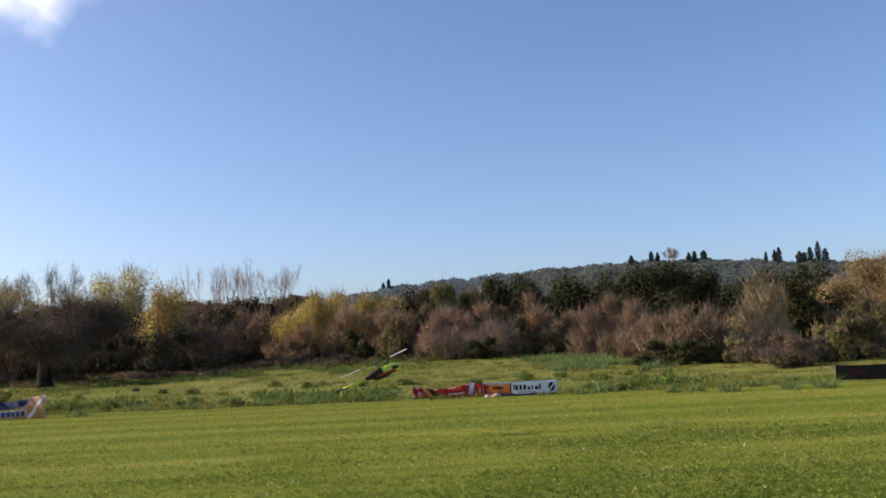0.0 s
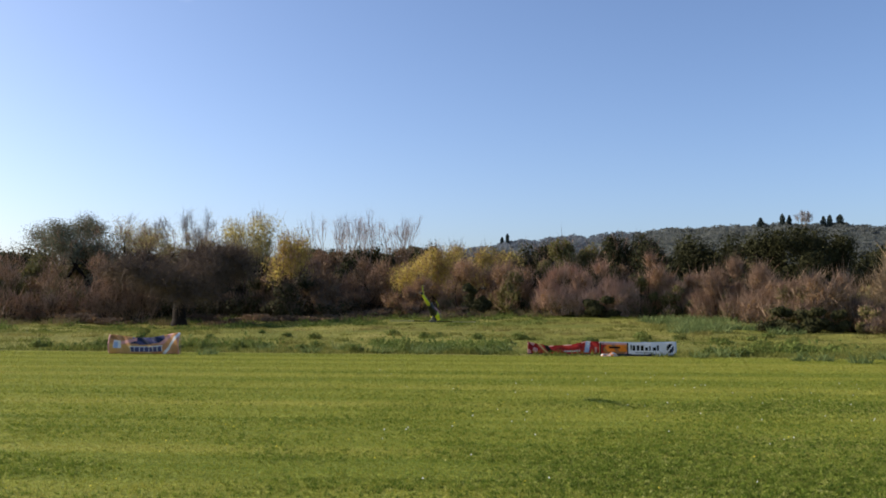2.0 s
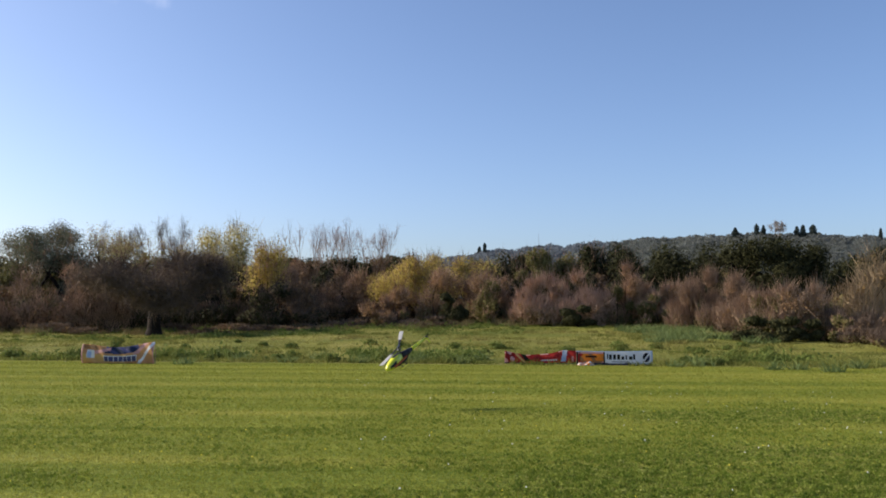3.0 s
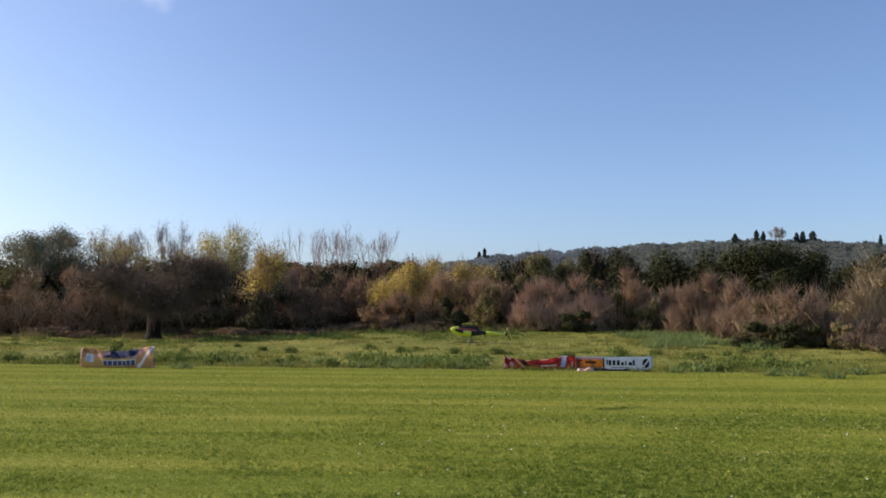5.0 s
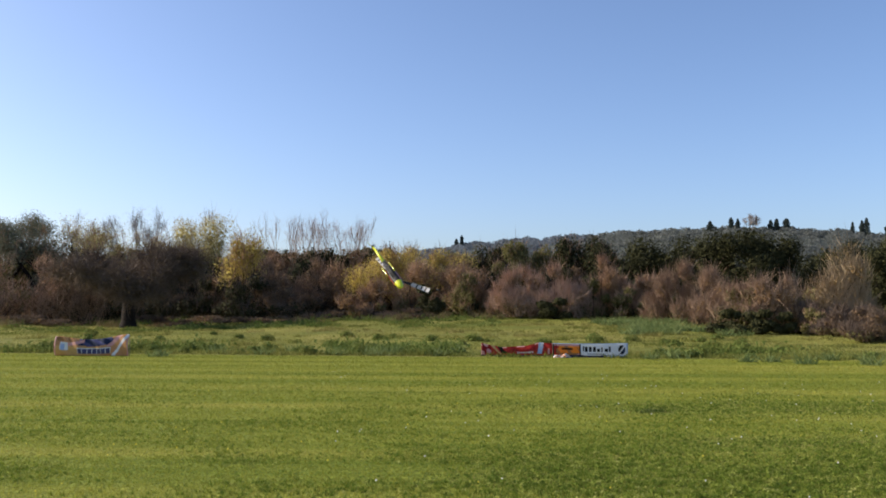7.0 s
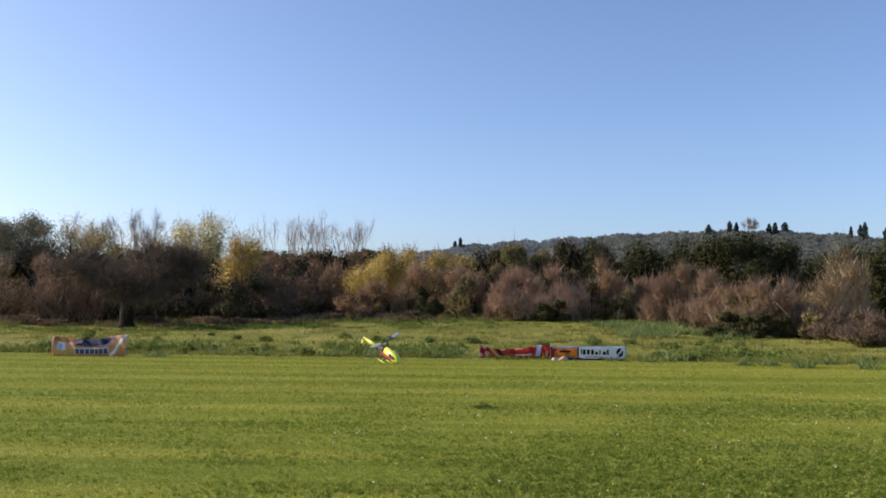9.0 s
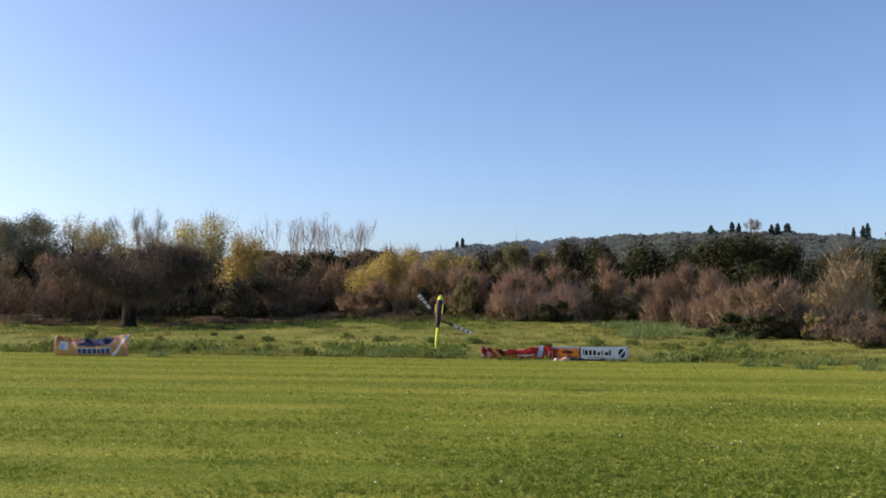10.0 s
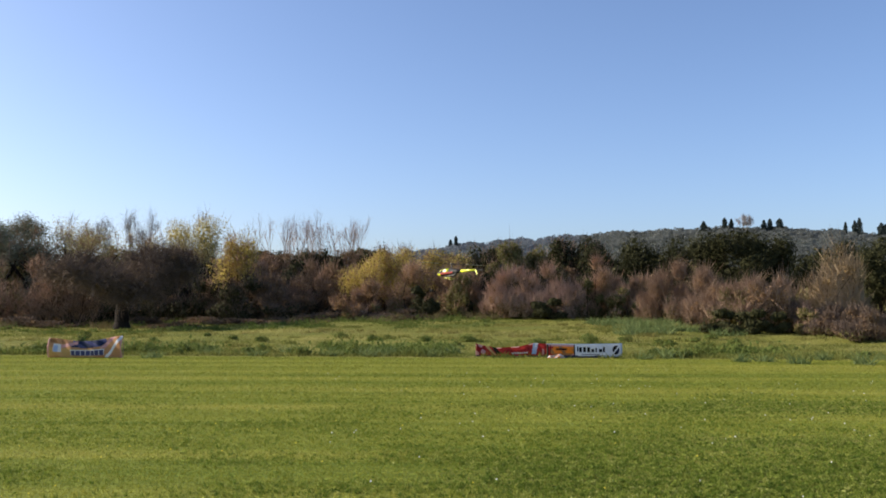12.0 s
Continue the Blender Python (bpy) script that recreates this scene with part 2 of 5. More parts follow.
def tubes(p0, p1, r0, r1, k=3):
    """Tapered k-sided tubes from p0 to p1."""
    d = unit(p1 - p0)
    helper = np.where(np.abs(d[:, 2:3]) < 0.9, np.array([[0, 0, 1.0]]), np.array([[1.0, 0, 0]]))
    u = unit(np.cross(d, helper))
    w = np.cross(d, u)
    ang = np.arange(k) * 2 * np.pi / k
    ring = u[:, None] * np.cos(ang)[None, :, None] + w[:, None] * np.sin(ang)[None, :, None]
    v = np.concatenate([p0[:, None] + ring * r0[:, None, None], p1[:, None] + ring * r1[:, None, None]], 1).reshape(-1, 3)
    i = np.arange(k)
    quad = np.stack([i, (i + 1) % k, (i + 1) % k + k, i + k], -1)
    f = (np.arange(len(p0)) * 2 * k)[:, None, None] + quad[None]
    return v, f.reshape(-1, 4)


def spikes(p0, p1, r0):
    """Thin three-sided shoots running to a point."""
    d = unit(p1 - p0)
    u = unit(np.cross(d, np.where(np.abs(d[:, 2:3]) < 0.9, np.array([[0, 0, 1.0]]), np.array([[1.0, 0, 0]]))))
    w = np.cross(d, u)
    ring = [p0 + (u * math.cos(q) + w * math.sin(q)) * r0[:, None] for q in (0.0, 2.1, 4.2)]
    v = np.stack(ring + [p1], 1).reshape(-1, 3)
    f = (np.arange(len(p0)) * 4)[:, None, None] + np.array([[0, 1, 3], [1, 2, 3], [2, 0, 3]])[None]
    return v, f.reshape(-1, 3)


def leaves(c, size, g, lean=None, slim=0.55, out=None):
    """Small four-cornered leaves at c, each turned its own way, or facing loosely outwards."""
    n = len(c)
    if out is not None:
        face = unit(out + np.array([0, 0, 0.25]) + g.normal(size=(n, 3)) * 0.42)
        u = unit(np.cross(face, g.normal(size=(n, 3))))
        w = np.cross(face, u)
        s = (size * g.uniform(0.6, 1.4, n))[:, None]
        v = np.stack([c - u * s, c + w * s * slim - face * s * 0.2, c + u * s, c - w * s * slim - face * s * 0.2], 1).reshape(-1, 3)
        return v, np.arange(4 * n).reshape(-1, 4)
    u = unit(g.normal(size=(n, 3)) if lean is None else g.normal(size=(n, 3)) * 0.6 + lean)
    w = unit(np.cross(u, g.normal(size=(n, 3))))
    s = (size * g.uniform(0.6, 1.4, n))[:, None]
    bend = np.cross(u, w) * s * 0.25
    v = np.stack([c - u * s, c + w * s * slim + bend, c + u * s, c - w * s * slim + bend], 1).reshape(-1, 3)
    return v, np.arange(4 * n).reshape(-1, 4)


def lobes(g, width, depth, height, count, low=0.25):
    """Rounded masses that make up a crown: centres and radii."""
    out = []
    for i in range(count):
        a, r = g.uniform(0, 2 * np.pi), math.sqrt(g.uniform(0, 1)) * 0.62
        z = height * g.uniform(low, 0.82) * (1 - 0.45 * r)
        if low >= 0.3:
            z = height * g.uniform(low, 0.80)
        elif i % 3 == 0:
            z, r = height * g.uniform(0.10, 0.24), r * 1.25
        s = g.uniform(0.20, 0.46)
        out.append((np.cos(a) * r * width / 2, np.sin(a) * r * depth / 2, z, s * width / 2, s * depth / 2, min(s * height * 0.5, (height - z)), ))
    out = np.array(out)
    out[:, 2] *= height * 0.96 / (out[:, 2] + out[:, 5]).max()
    return out


def shell(g, lob, n, inner=0.55):
    """Points strewn in the outer part of the lobes."""
    pick = g.integers(0, len(lob), n)
    d = unit(g.normal(size=(n, 3)))
    r = g.uniform(inner, 1.0, n) ** 0.6 * (1 + 0.16 * g.normal(size=n).clip(-1.6, 1.6) * (g.uniform(size=n) < 0.3))
    p = lob[pick, :3] + d * lob[pick, 3:] * r[:, None]
    p[:, 2] = np.maximum(p[:, 2], 0.06)
    return p, d


def strands(g, base, tip, r, sag=0.12, steps=3, k=3):
    """Bent, tapering stems from base to tip."""
    n = len(base)
    mid = g.normal(size=(n, 3)) * sag * np.linalg.norm(tip - base, axis=1)[:, None]
    V, F, o = [], [], 0
    for s in range(steps):
        a, b = s / steps, (s + 1) / steps
        pa = base + (tip - base) * a + mid * (a * (1 - a)) * 2
        pb = base + (tip - base) * b + mid * (b * (1 - b)) * 2
        v, f = tubes(pa, pb, r * (1 - 0.8 * a), r * (1 - 0.8 * b), k)
        V.append(v)
        F.append(f + o)
        o += len(v)
    return np.concatenate(V), np.concatenate(F)


def shrub(name, label, az, d, width, height, seed, leaf=None, n_leaf=4000, size=0.10, twig=None, n_twig=900, whip=0, depth=None, low=0.2, count=9, stem_r=0.05, base_z=0.0, group="thicket", foot_leaf=None, category="shrub"):
    """A shrub: stems from the root, fine twigs, and leaves in uneven masses; whip: long bare shoots above the crown."""
    g = np.random.default_rng(seed)
    n_leaf, size = (int(n_leaf * 0.62), size * 1.08) if d < 72 else (int(n_leaf * 0.52), size * 1.24)
    depth = depth or width * 0.8
    root = new(name)
    p = spot(az, d)
    root.location = (p.x, p.y, base_z + foot(p))
    root.rotation_euler[2] = g.uniform(-0.4, 0.4)
    lob = lobes(g, width, depth, height, count, low)
    stems = max(7, count)
    base = np.c_[g.normal(size=(stems, 2)) * width * 0.07, np.full(stems, -0.05)]
    tips = lob[np.arange(stems) % len(lob), :3]
    v, f = strands(g, base, tips, np.full(stems, stem_r * min(1.0, height / 4.5)), 0.15, 4, 5)
    tagged(mesh_object("stem", v, f, BARK, root, True), kind="stuff")
    if twig and n_twig:
        # fine shoots bristling from the masses, leaning outwards and up
        m = n_twig
        tip, out = shell(g, lob, m, 0.35)
        way = unit(out * 0.35 + np.array([0, 0, 0.9]) + g.normal(size=(m, 3)) * 0.36)
        end = tip + way * (g.uniform(0.25, 0.9, m) * min(1.0, height / 4))[:, None]
        end[:, 2] = np.maximum(end[:, 2], 0.05)
        v, f = spikes(tip, end, np.full(m, 0.014))
        if whip:
            whip = int(whip * 2.6)
            w0, _ = shell(g, lob, whip, 0.6)
            w1 = w0 + unit(g.normal(size=(whip, 3)) * 0.34 + np.array([0, 0, 1.0])) * (min(height, 3.2) * g.uniform(0.16, 0.5, whip) * g.uniform(0.6, 1.0, whip))[:, None]
            v3, f3 = spikes(w0, w1, np.full(whip, 0.017))
            v, f = np.concatenate([v, v3]), np.concatenate([f, f3 + len(v)])
        tagged(mesh_object("brushwood", v, f, twig, root), kind="stuff")
    if leaf and n_leaf:
        n_green = n_leaf // 3 if foot_leaf else 0
        c, out = shell(g, lob, n_leaf - n_green, 0.3)
        v, f = leaves(c, size, g, slim=0.7, out=out * (0.9 if leaf is LEAF_DARK else 0.5 if leaf is LEAF_OLIVE else 0.15))
        # sprays of larger leaves fill the heart of the masses
        m = count * (30 if leaf in (LEAF_DARK, LEAF_OLIVE) else 12)
        pick, way = g.integers(0, len(lob), m), unit(g.normal(size=(m, 3)))
        heart = lob[pick, :3] + way * lob[pick, 3:] * (g.uniform(0.0, 0.62, m) ** 0.6)[:, None]
        heart[:, 2] = np.maximum(heart[:, 2], 0.2)
        v2, f2 = leaves(heart, size * 2.6, g, slim=0.8)
        v, f = np.concatenate([v, v2]), np.concatenate([f, f2 + len(v)])
        tagged(mesh_object("foliage", v, f, leaf, root), kind="stuff")
        if n_green:
            lowest = lob[np.argsort(lob[:, 2])[:max(3, count // 2)]]
            c, out = shell(g, lowest, n_green, 0.5)
            v, f = leaves(c, size * 1.1, g, slim=0.7, out=out)
            tagged(mesh_object("undergrowth", v, f, foot_leaf, root), kind="stuff")
    tagged(root, label, category, group)
    return root


def grow(g, p, d, length, r, level, out, tips, split=3, spread=0.5, rise=0.15, shrink=0.72):
    """Limbs that fork into thinner ones."""
    steps = 3
    for s in range(steps):
        q = p + d * length / steps
        out.append((p, q, r * (1 - 0.12 * s), r * (1 - 0.12 * (s + 1)), level))
        d = unit(d + g.normal(size=3) * 0.13 + np.array([0, 0, rise * 0.2]))
        p = q
        if level > 0 and s >= 1:
            side = unit(d + g.normal(size=3) * spread * 1.2 + np.array([0, 0, rise]))
            grow(g, p, side, length * shrink * g.uniform(0.6, 0.95), r * 0.5, level - 1, out, tips, split, spread, rise, shrink)
    if level > 0:
        for _ in range(split - 1):
            side = unit(d + g.normal(size=3) * spread + np.array([0, 0, rise]))
            grow(g, p, side, length * shrink * g.uniform(0.75, 1.05), r * 0.62, level - 1, out, tips, split, spread, rise, shrink)
    else:
        tips.append(p)


def tree(name, label, az, d, trunk, height, seed, level=4, split=3, spread=0.5, rise=0.2, radius=0.2, bark=None, twig=None, twigs=5, twig_len=0.6, leaf=None, n_leaf=0, size=0.1, lean=(0, 0), clump=0.5, flat=1.0, group="thicket", thin=1.0):
    """A tree: tapered trunk and forking limbs, a spray of twigs, and leaves in clumps about the twigs."""
    g = np.random.default_rng(seed)
    root = new(name)
    p = spot(az, d)
    root.location = (p.x, p.y, foot(p))
    segs, tips = [], []
    base = np.array([0, 0, -0.1])
    top = np.array([lean[0], lean[1], trunk])
    n = 4
    for s in range(n):
        a, b = base + (top - base) * s / n, base + (top - base) * (s + 1) / n
        segs.append((a + np.array([0.04 * math.sin(3 * s), 0, 0]), b + np.array([0.04 * math.sin(3 * (s + 1)), 0, 0]), radius * (1.5 if s == 0 else 1.12 - 0.06 * s), radius * (1.06 - 0.06 * s), 9))
    for i in range(split + 1):
        a = i * 2 * np.pi / (split + 1) + g.uniform(-0.4, 0.4)
        dd = unit(np.array([math.cos(a) * spread * 1.6, math.sin(a) * spread * 1.6, 0.6 + rise]))
        grow(g, top, dd, 1.0, radius * 0.6, level, segs, tips, split, spread, rise)
    # fit the crown to its height
    P0, P1 = np.array([s[0] for s in segs]), np.array([s[1] for s in segs])
    R0, R1 = np.array([s[2] for s in segs]), np.array([s[3] for s in segs])
    lev = np.array([s[4] for s in segs])
    tips = np.array(tips)
    k = (height - trunk) / max(1e-3, tips[:, 2].max() - trunk)
    for q in (P0, P1, tips):
        up = q[:, 2] > trunk
        q[:, 2] = np.where(up, trunk + (q[:, 2] - trunk) * k, q[:, 2])
        q[:, :2] = np.where((lev if len(q) == len(lev) else np.zeros(len(q)))[:, None] == 9, q[:, :2], top[:2] + (q[:, :2] - top[:2]) * k * flat)
        q[:, 2] = np.maximum(q[:, 2], -0.1)
    thick = lev >= 2
    v, f = tubes(P0[thick], P1[thick], R0[thick], R1[thick], 7)
    mesh_object("trunk", v, f, bark or BARK, root, True)
    v, f = tubes(P0[~thick], P1[~thick], np.maximum(R0[~thick], 0.014 * thin), np.maximum(R1[~thick], 0.010 * thin), 3)
    if twigs:
        m = len(tips) * twigs
        j = np.repeat(np.arange(len(tips)), twigs)
        s1 = tips[j] + unit(g.normal(size=(m, 3)) * (0.8 if rise < 0.4 else 0.45) + np.array([0, 0, rise * 1.4])) * (twig_len * g.uniform(0.4, 1.2, m))[:, None]
        v2, f2 = strands(g, tips[j], s1, np.full(m, 0.011 * thin), 0.15, 1)
        v, f = np.concatenate([v, v2]), np.concatenate([f, f2 + len(v)])
    tagged(mesh_object("brushwood", v, f, twig or TWIG_BROWN, root), kind="stuff")
    if leaf and n_leaf:
        j = g.integers(0, len(tips), n_leaf)
        c = tips[j] + g.normal(size=(n_leaf, 3)).clip(-1.7, 1.7) * clump * np.array([1, 1, 0.7])
        c[:, 2] = np.maximum(c[:, 2], 0.3)
        v, f = leaves(c, size, g, out=unit(c - np.array([top[0], top[1], trunk + (height - trunk) * 0.35])) * 0.6)
        tagged(mesh_object("crown", v, f, leaf, root), kind="stuff")
    tagged(root, label, "tree", group)
    return root


# ---- ground ----
def build_ground():
    xs = np.concatenate([[-3000, -1500, -600, -250, -120], np.arange(-70, 70.1, 1.0), [120, 250, 600, 1500, 3000]])
    ys = np.concatenate([[-3000, -800, -200, -60, -20], np.arange(-5, 95.1, 1.0), [130, 250, 600, 1500, 3000, 4500]])
    X, Y = np.meshgrid(xs, ys)
    Z = np.where(Y < 95, lift(X, Y) * np.clip((95 - Y) / 20, 0, 1), 0)
    v = np.stack([X, Y, Z], -1).reshape(-1, 3)
    nx = len(xs)
    i, j = np.meshgrid(np.arange(nx - 1), np.arange(len(ys) - 1))
    a = (j * nx + i).ravel()
    g = mesh_object("ground", v, np.stack([a, a + 1, a + nx + 1, a + nx], -1), ground_material(), None, True)
    tagged(g, "mown green airfield grass running into a rough meadow", "ground", kind="structure")


def blades(c, h, w, g, tilt=0.35):
    """Grass blades: thin bent triangles standing at c."""
    n = len(c)
    a = g.uniform(0, 2 * np.pi, n)
    side = np.c_[np.cos(a), np.sin(a), np.zeros(n)] * (w * g.uniform(0.6, 1.3, n))[:, None]
    top = c + np.c_[g.normal(size=(n, 2)) * tilt, np.ones(n)] * h[:, None]
    v = np.stack([c - side, c + side, top], 1).reshape(-1, 3)
    return v, np.arange(3 * n).reshape(-1, 3)


def field_points(n, near, far_d, g, az0=-33, az1=34):
    """Places strewn evenly over the ground between two distances, in the sector that the field takes up."""
    d = np.sqrt(g.uniform(near ** 2, far_d ** 2, n))
    a = np.radians(g.uniform(az0, az1, n))
    return np.c_[d * np.sin(a), d * np.cos(a)]


def edge_of(x):
    return EDGE_Y - x * math.tan(radians(EDGE_TURN))


def clover(x, y):
    """How far the clover has taken over the lawn: broad ragged patches, 0 to 1."""
    q = np.zeros(len(x))
    for cx, cy, rx, ry in CLOVER:
        q = np.maximum(q, 1.25 - np.hypot((x - cx) / rx, (y - cy) / ry))
    rag = np.array([noise.noise(Vector((u * 0.5, w * 1.3, 3.0))) for u, w in zip(x, y)])
    return np.clip(q + 0.55 * rag, 0, 1)


# weedy patches; their dark colour also stands for light falling off to the right
CLOVER = ((4.2, 8.2, 4.6, 3.4), (5.8, 13.6, 5.0, 1.2))


def build_grass():
    g = np.random.default_rng(3)
    d, a = g.uniform(6.2, 31, 430000), np.radians(g.uniform(-33, 34, 430000))
    p = np.c_[d * np.sin(a), d * np.cos(a)]
    p = p[p[:, 1] < edge_of(p[:, 0])]
    c = np.c_[p, np.zeros(len(p))]
    near = clover(c[:, 0], c[:, 1]) + 0.22 * g.normal(size=len(c)) > 0.5
    for q, leaf, label in ((c[~near], BLADE_MOWN, "short mown green and straw grass blades"), (c[near], BLADE_CLOVER, "darker clover and weeds mown short")):
        v, f = blades(q, g.uniform(0.010, 0.032, len(q)), 0.002 + 0.00028 * q[:, 1], g, 0.7)
        tagged(mesh_object("lawn_grass", v, f, leaf), label, "grass", kind="stuff")
    # coarser tufts and rosettes that the mower leaves, in patches
    d, a = g.uniform(2.49, 4.9, 70000) ** 2, np.radians(g.uniform(-33, 34, 70000))
    p = np.c_[d * np.sin(a), d * np.cos(a)]
    p = p[(p[:, 1] < edge_of(p[:, 0]) - 1) & (g.uniform(size=len(p)) < np.clip(1.45 - d / 18, 0.15, 1))]
    keep = np.array([noise.noise(Vector((x * 0.45, y * 0.9, 7.0))) for x, y in p]) > 0.22 - 0.75 * clover(p[:, 0], p[:, 1]) + 0.25 * g.normal(size=len(p))
    p = p[keep]
    k = 6
    c = np.repeat(np.c_[p, np.zeros(len(p))], k, 0)
    c[:, :2] += g.normal(size=(len(c), 2)) * 0.010
    v, f = blades(c, g.uniform(0.015, 0.045, len(c)), 0.0055, g, 0.7)
    tagged(mesh_object("lawn_tufts", v, f, TUFT), "coarser green tufts in the mown grass", "grass", kind="stuff")
    # flat rosettes of broad leaves among the clover
    d, a = g.uniform(6.2, 17, 15000), np.radians(g.uniform(-33, 34, 15000))
    p = np.c_[d * np.sin(a), d * np.cos(a)]
    p = p[clover(p[:, 0], p[:, 1]) + 0.3 * g.normal(size=len(p)) > 0.55]
    k = 7
    a = g.uniform(0, 2 * np.pi, len(p) * k)
    c = np.repeat(np.c_[p, np.full(len(p), 0.022)], k, 0) + np.c_[np.cos(a), np.sin(a), g.uniform(0, 1, len(a))] * 0.016
    v, f = leaves(c, 0.013, g, slim=0.55, out=np.c_[np.cos(a) * 0.5, np.sin(a) * 0.5, np.full(len(a), 0.6)])
    tagged(mesh_object("lawn_rosettes", v, f, TUFT), "flat dark-green rosettes of weeds in the lawn", "weed", kind="stuff")
    # meadow: short and long blades in drifts
    p = field_points(160000, 23, 74, g)
    p = p[p[:, 1] > edge_of(p[:, 0])]
    z = lift(p[:, 0], p[:, 1])
    drift = np.array([noise.noise(Vector((x * 0.22, y * 0.5, 0))) for x, y in p[::1]])
    h = g.uniform(0.02, 0.055, len(p)) * (1 + 2.0 * np.clip(drift + 0.1, 0, 1))
    v, f = blades(np.c_[p, z], h, 0.016, g, 0.9)
    tagged(mesh_object("meadow_grass", v, f, BLADE_LONG), "rough green meadow grass in uneven drifts", "grass", kind="stuff")


build_ground()
build_grass()


def build_hill():
    """A long wooded ridge far behind the thicket, with the crowns of its trees."""
    g = np.random.default_rng(11)
    az = np.linspace(-60, 75, 180)
    ridge_az = [-60, -8, -2.5, 1.0, 5, 8.2, 12, 16, 19, 22, 25, 28, 33, 40, 75]
    ridge_h = [5, 10, 42, 49, 53, 55.5, 58.5, 60, 60, 57.5, 54, 51, 48, 44, 30]
    top = np.interp(az, ridge_az, ridge_h) + 1.0 * np.sin(az * 1.9) + 0.7 * np.sin(az * 4.3)
    prof = [(520, 0.0), (560, 0.18), (620, 0.55), (680, 0.86), (720, 1.0), (800, 0.95), (1000, 0.3), (1200, -0.1)]
    v, f = [], []
    for i, a in enumerate(az):
        for d, k in prof:
            q = spot(a, d)
            v.append((q.x, q.y, k * top[i] - 0.5))
    n = len(prof)
    for i in range(len(az) - 1):
        for j in range(n - 1):
            f.append((i * n + j, (i + 1) * n + j, (i + 1) * n + j + 1, i * n + j + 1))
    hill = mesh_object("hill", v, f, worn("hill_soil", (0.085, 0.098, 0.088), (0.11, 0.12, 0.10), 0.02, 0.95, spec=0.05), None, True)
    tagged(hill, "low wooded ridge of olive groves behind the field", "hill", kind="structure")
    V = [], []
    m = 5200
    a = g.uniform(-5, 31, m)
    d = g.uniform(615, 738, m)
    k = np.interp(d, [q[0] for q in prof], [q[1] for q in prof])
    zz = k * (np.interp(a, az, top)) - 0.5
    for i in range(m):
        q = spot(a[i], d[i])
        s = g.uniform(0.9, 2.1)
        zz[i] += 1.2 * max(0.0, noise.noise(Vector((a[i] * 3.1, d[i] * 0.1, 0))))
        k = 20
        out = unit(g.normal(size=(k, 3)) + np.array([0, -0.3, 0.3]))
        c = np.array([q.x, q.y, zz[i] + s * 0.5]) + out * np.array([s, s, s * g.uniform(0.7, 1.0)]) * g.uniform(0.7, 1.05, k)[:, None]
        face = unit(0.5 * out + g.normal(size=(k, 3)))
        u = unit(np.cross(face, g.normal(size=(k, 3))))
        w = np.cross(face, u) * s * 0.30
        u = u * s * 0.36
        vv = np.stack([c - u, c + w, c + u, c - w], 1).reshape(-1, 3)
        # the far end takes the leaves with more haze in their colour
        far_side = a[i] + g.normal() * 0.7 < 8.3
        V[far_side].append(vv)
    for far_side, leaf, label in ((0, LEAF_HILL_HAZED, "grey-green olive and oak crowns on the ridge, tinted for haze"), (1, LEAF_FAR_HAZED, "blue-green crowns on the ridge's far end, haze in their colour")):
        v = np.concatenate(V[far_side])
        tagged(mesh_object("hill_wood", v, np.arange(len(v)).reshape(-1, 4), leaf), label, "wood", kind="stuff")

    def ridge_z(a_, d_):
        return float(np.interp(d_, [q[0] for q in prof], [q[1] for q in prof]) * np.interp(a_, az, top)) - 0.5

    # cypresses and a pine standing along the ridge
    for a_, h, w in ((0.25, 7, 1.4), (0.6, 9.5, 1.5), (16.3, 8, 2.6), (17.55, 9, 2.0), (17.95, 8, 1.6), (19.85, 8.5, 2.2), (20.2, 10, 2.2), (20.75, 9, 3.0), (24.4, 9, 1.2), (24.9, 10, 1.8), (25.15, 12, 2.4), (26.3, 9.5, 3.0), (26.55, 8, 2.4), (26.9, 12.5, 2.4), (27.35, 15, 2.6), (27.75, 11, 2.8)):
        h, w = h * g.uniform(0.95, 1.15), w * 1.75
        root = new("cypress_tree")
        q = spot(a_, 712)
        z0 = ridge_z(a_, 712)
        root.location = (q.x, q.y, z0 - 1.2)
        v, f = tubes(np.array([[0, 0, 0.0]]), np.array([[0, 0, h * 0.8]]), np.array([0.35]), np.array([0.08]), 6)
        mesh_object("trunk", v, f, BARK, root, True)
        t = g.uniform(0.06, 1, 900)
        ang = g.uniform(0, 2 * np.pi, 900)
        lump = 1 + 0.25 * np.sin(t * g.uniform(9, 16) + ang * 2)
        r = w * 0.5 * lump * np.sin(np.pi * np.clip(0.22 + 0.78 * t, 0, 1)) ** 0.6 * g.uniform(0.2, 1.1, 900) + 0.1
        c = np.c_[np.cos(ang) * r, np.sin(ang) * r, t * (h + 0.6)]
        v, f = leaves(c, 0.5, g, np.array([0, 0, 0.8]), 0.8)
        mesh_object("crown", v, f, LEAF_CYPRESS_HAZED, root)
        tagged(root, "dark slender evergreen standing on the ridge", "tree", "trees on the ridge")
    tree("bare_tree", "leafless pale tree rising from the ridge", 18.75, 705, 5, 17, 56, level=4, spread=0.5, rise=0.3, radius=0.3, bark=PALE_BARK, twig=TWIG_GREY, twigs=3, twig_len=1.8, thin=3.0, flat=0.8, group="trees on the ridge").location.z = ridge_z(18.75, 705) - 3.5


build_hill()


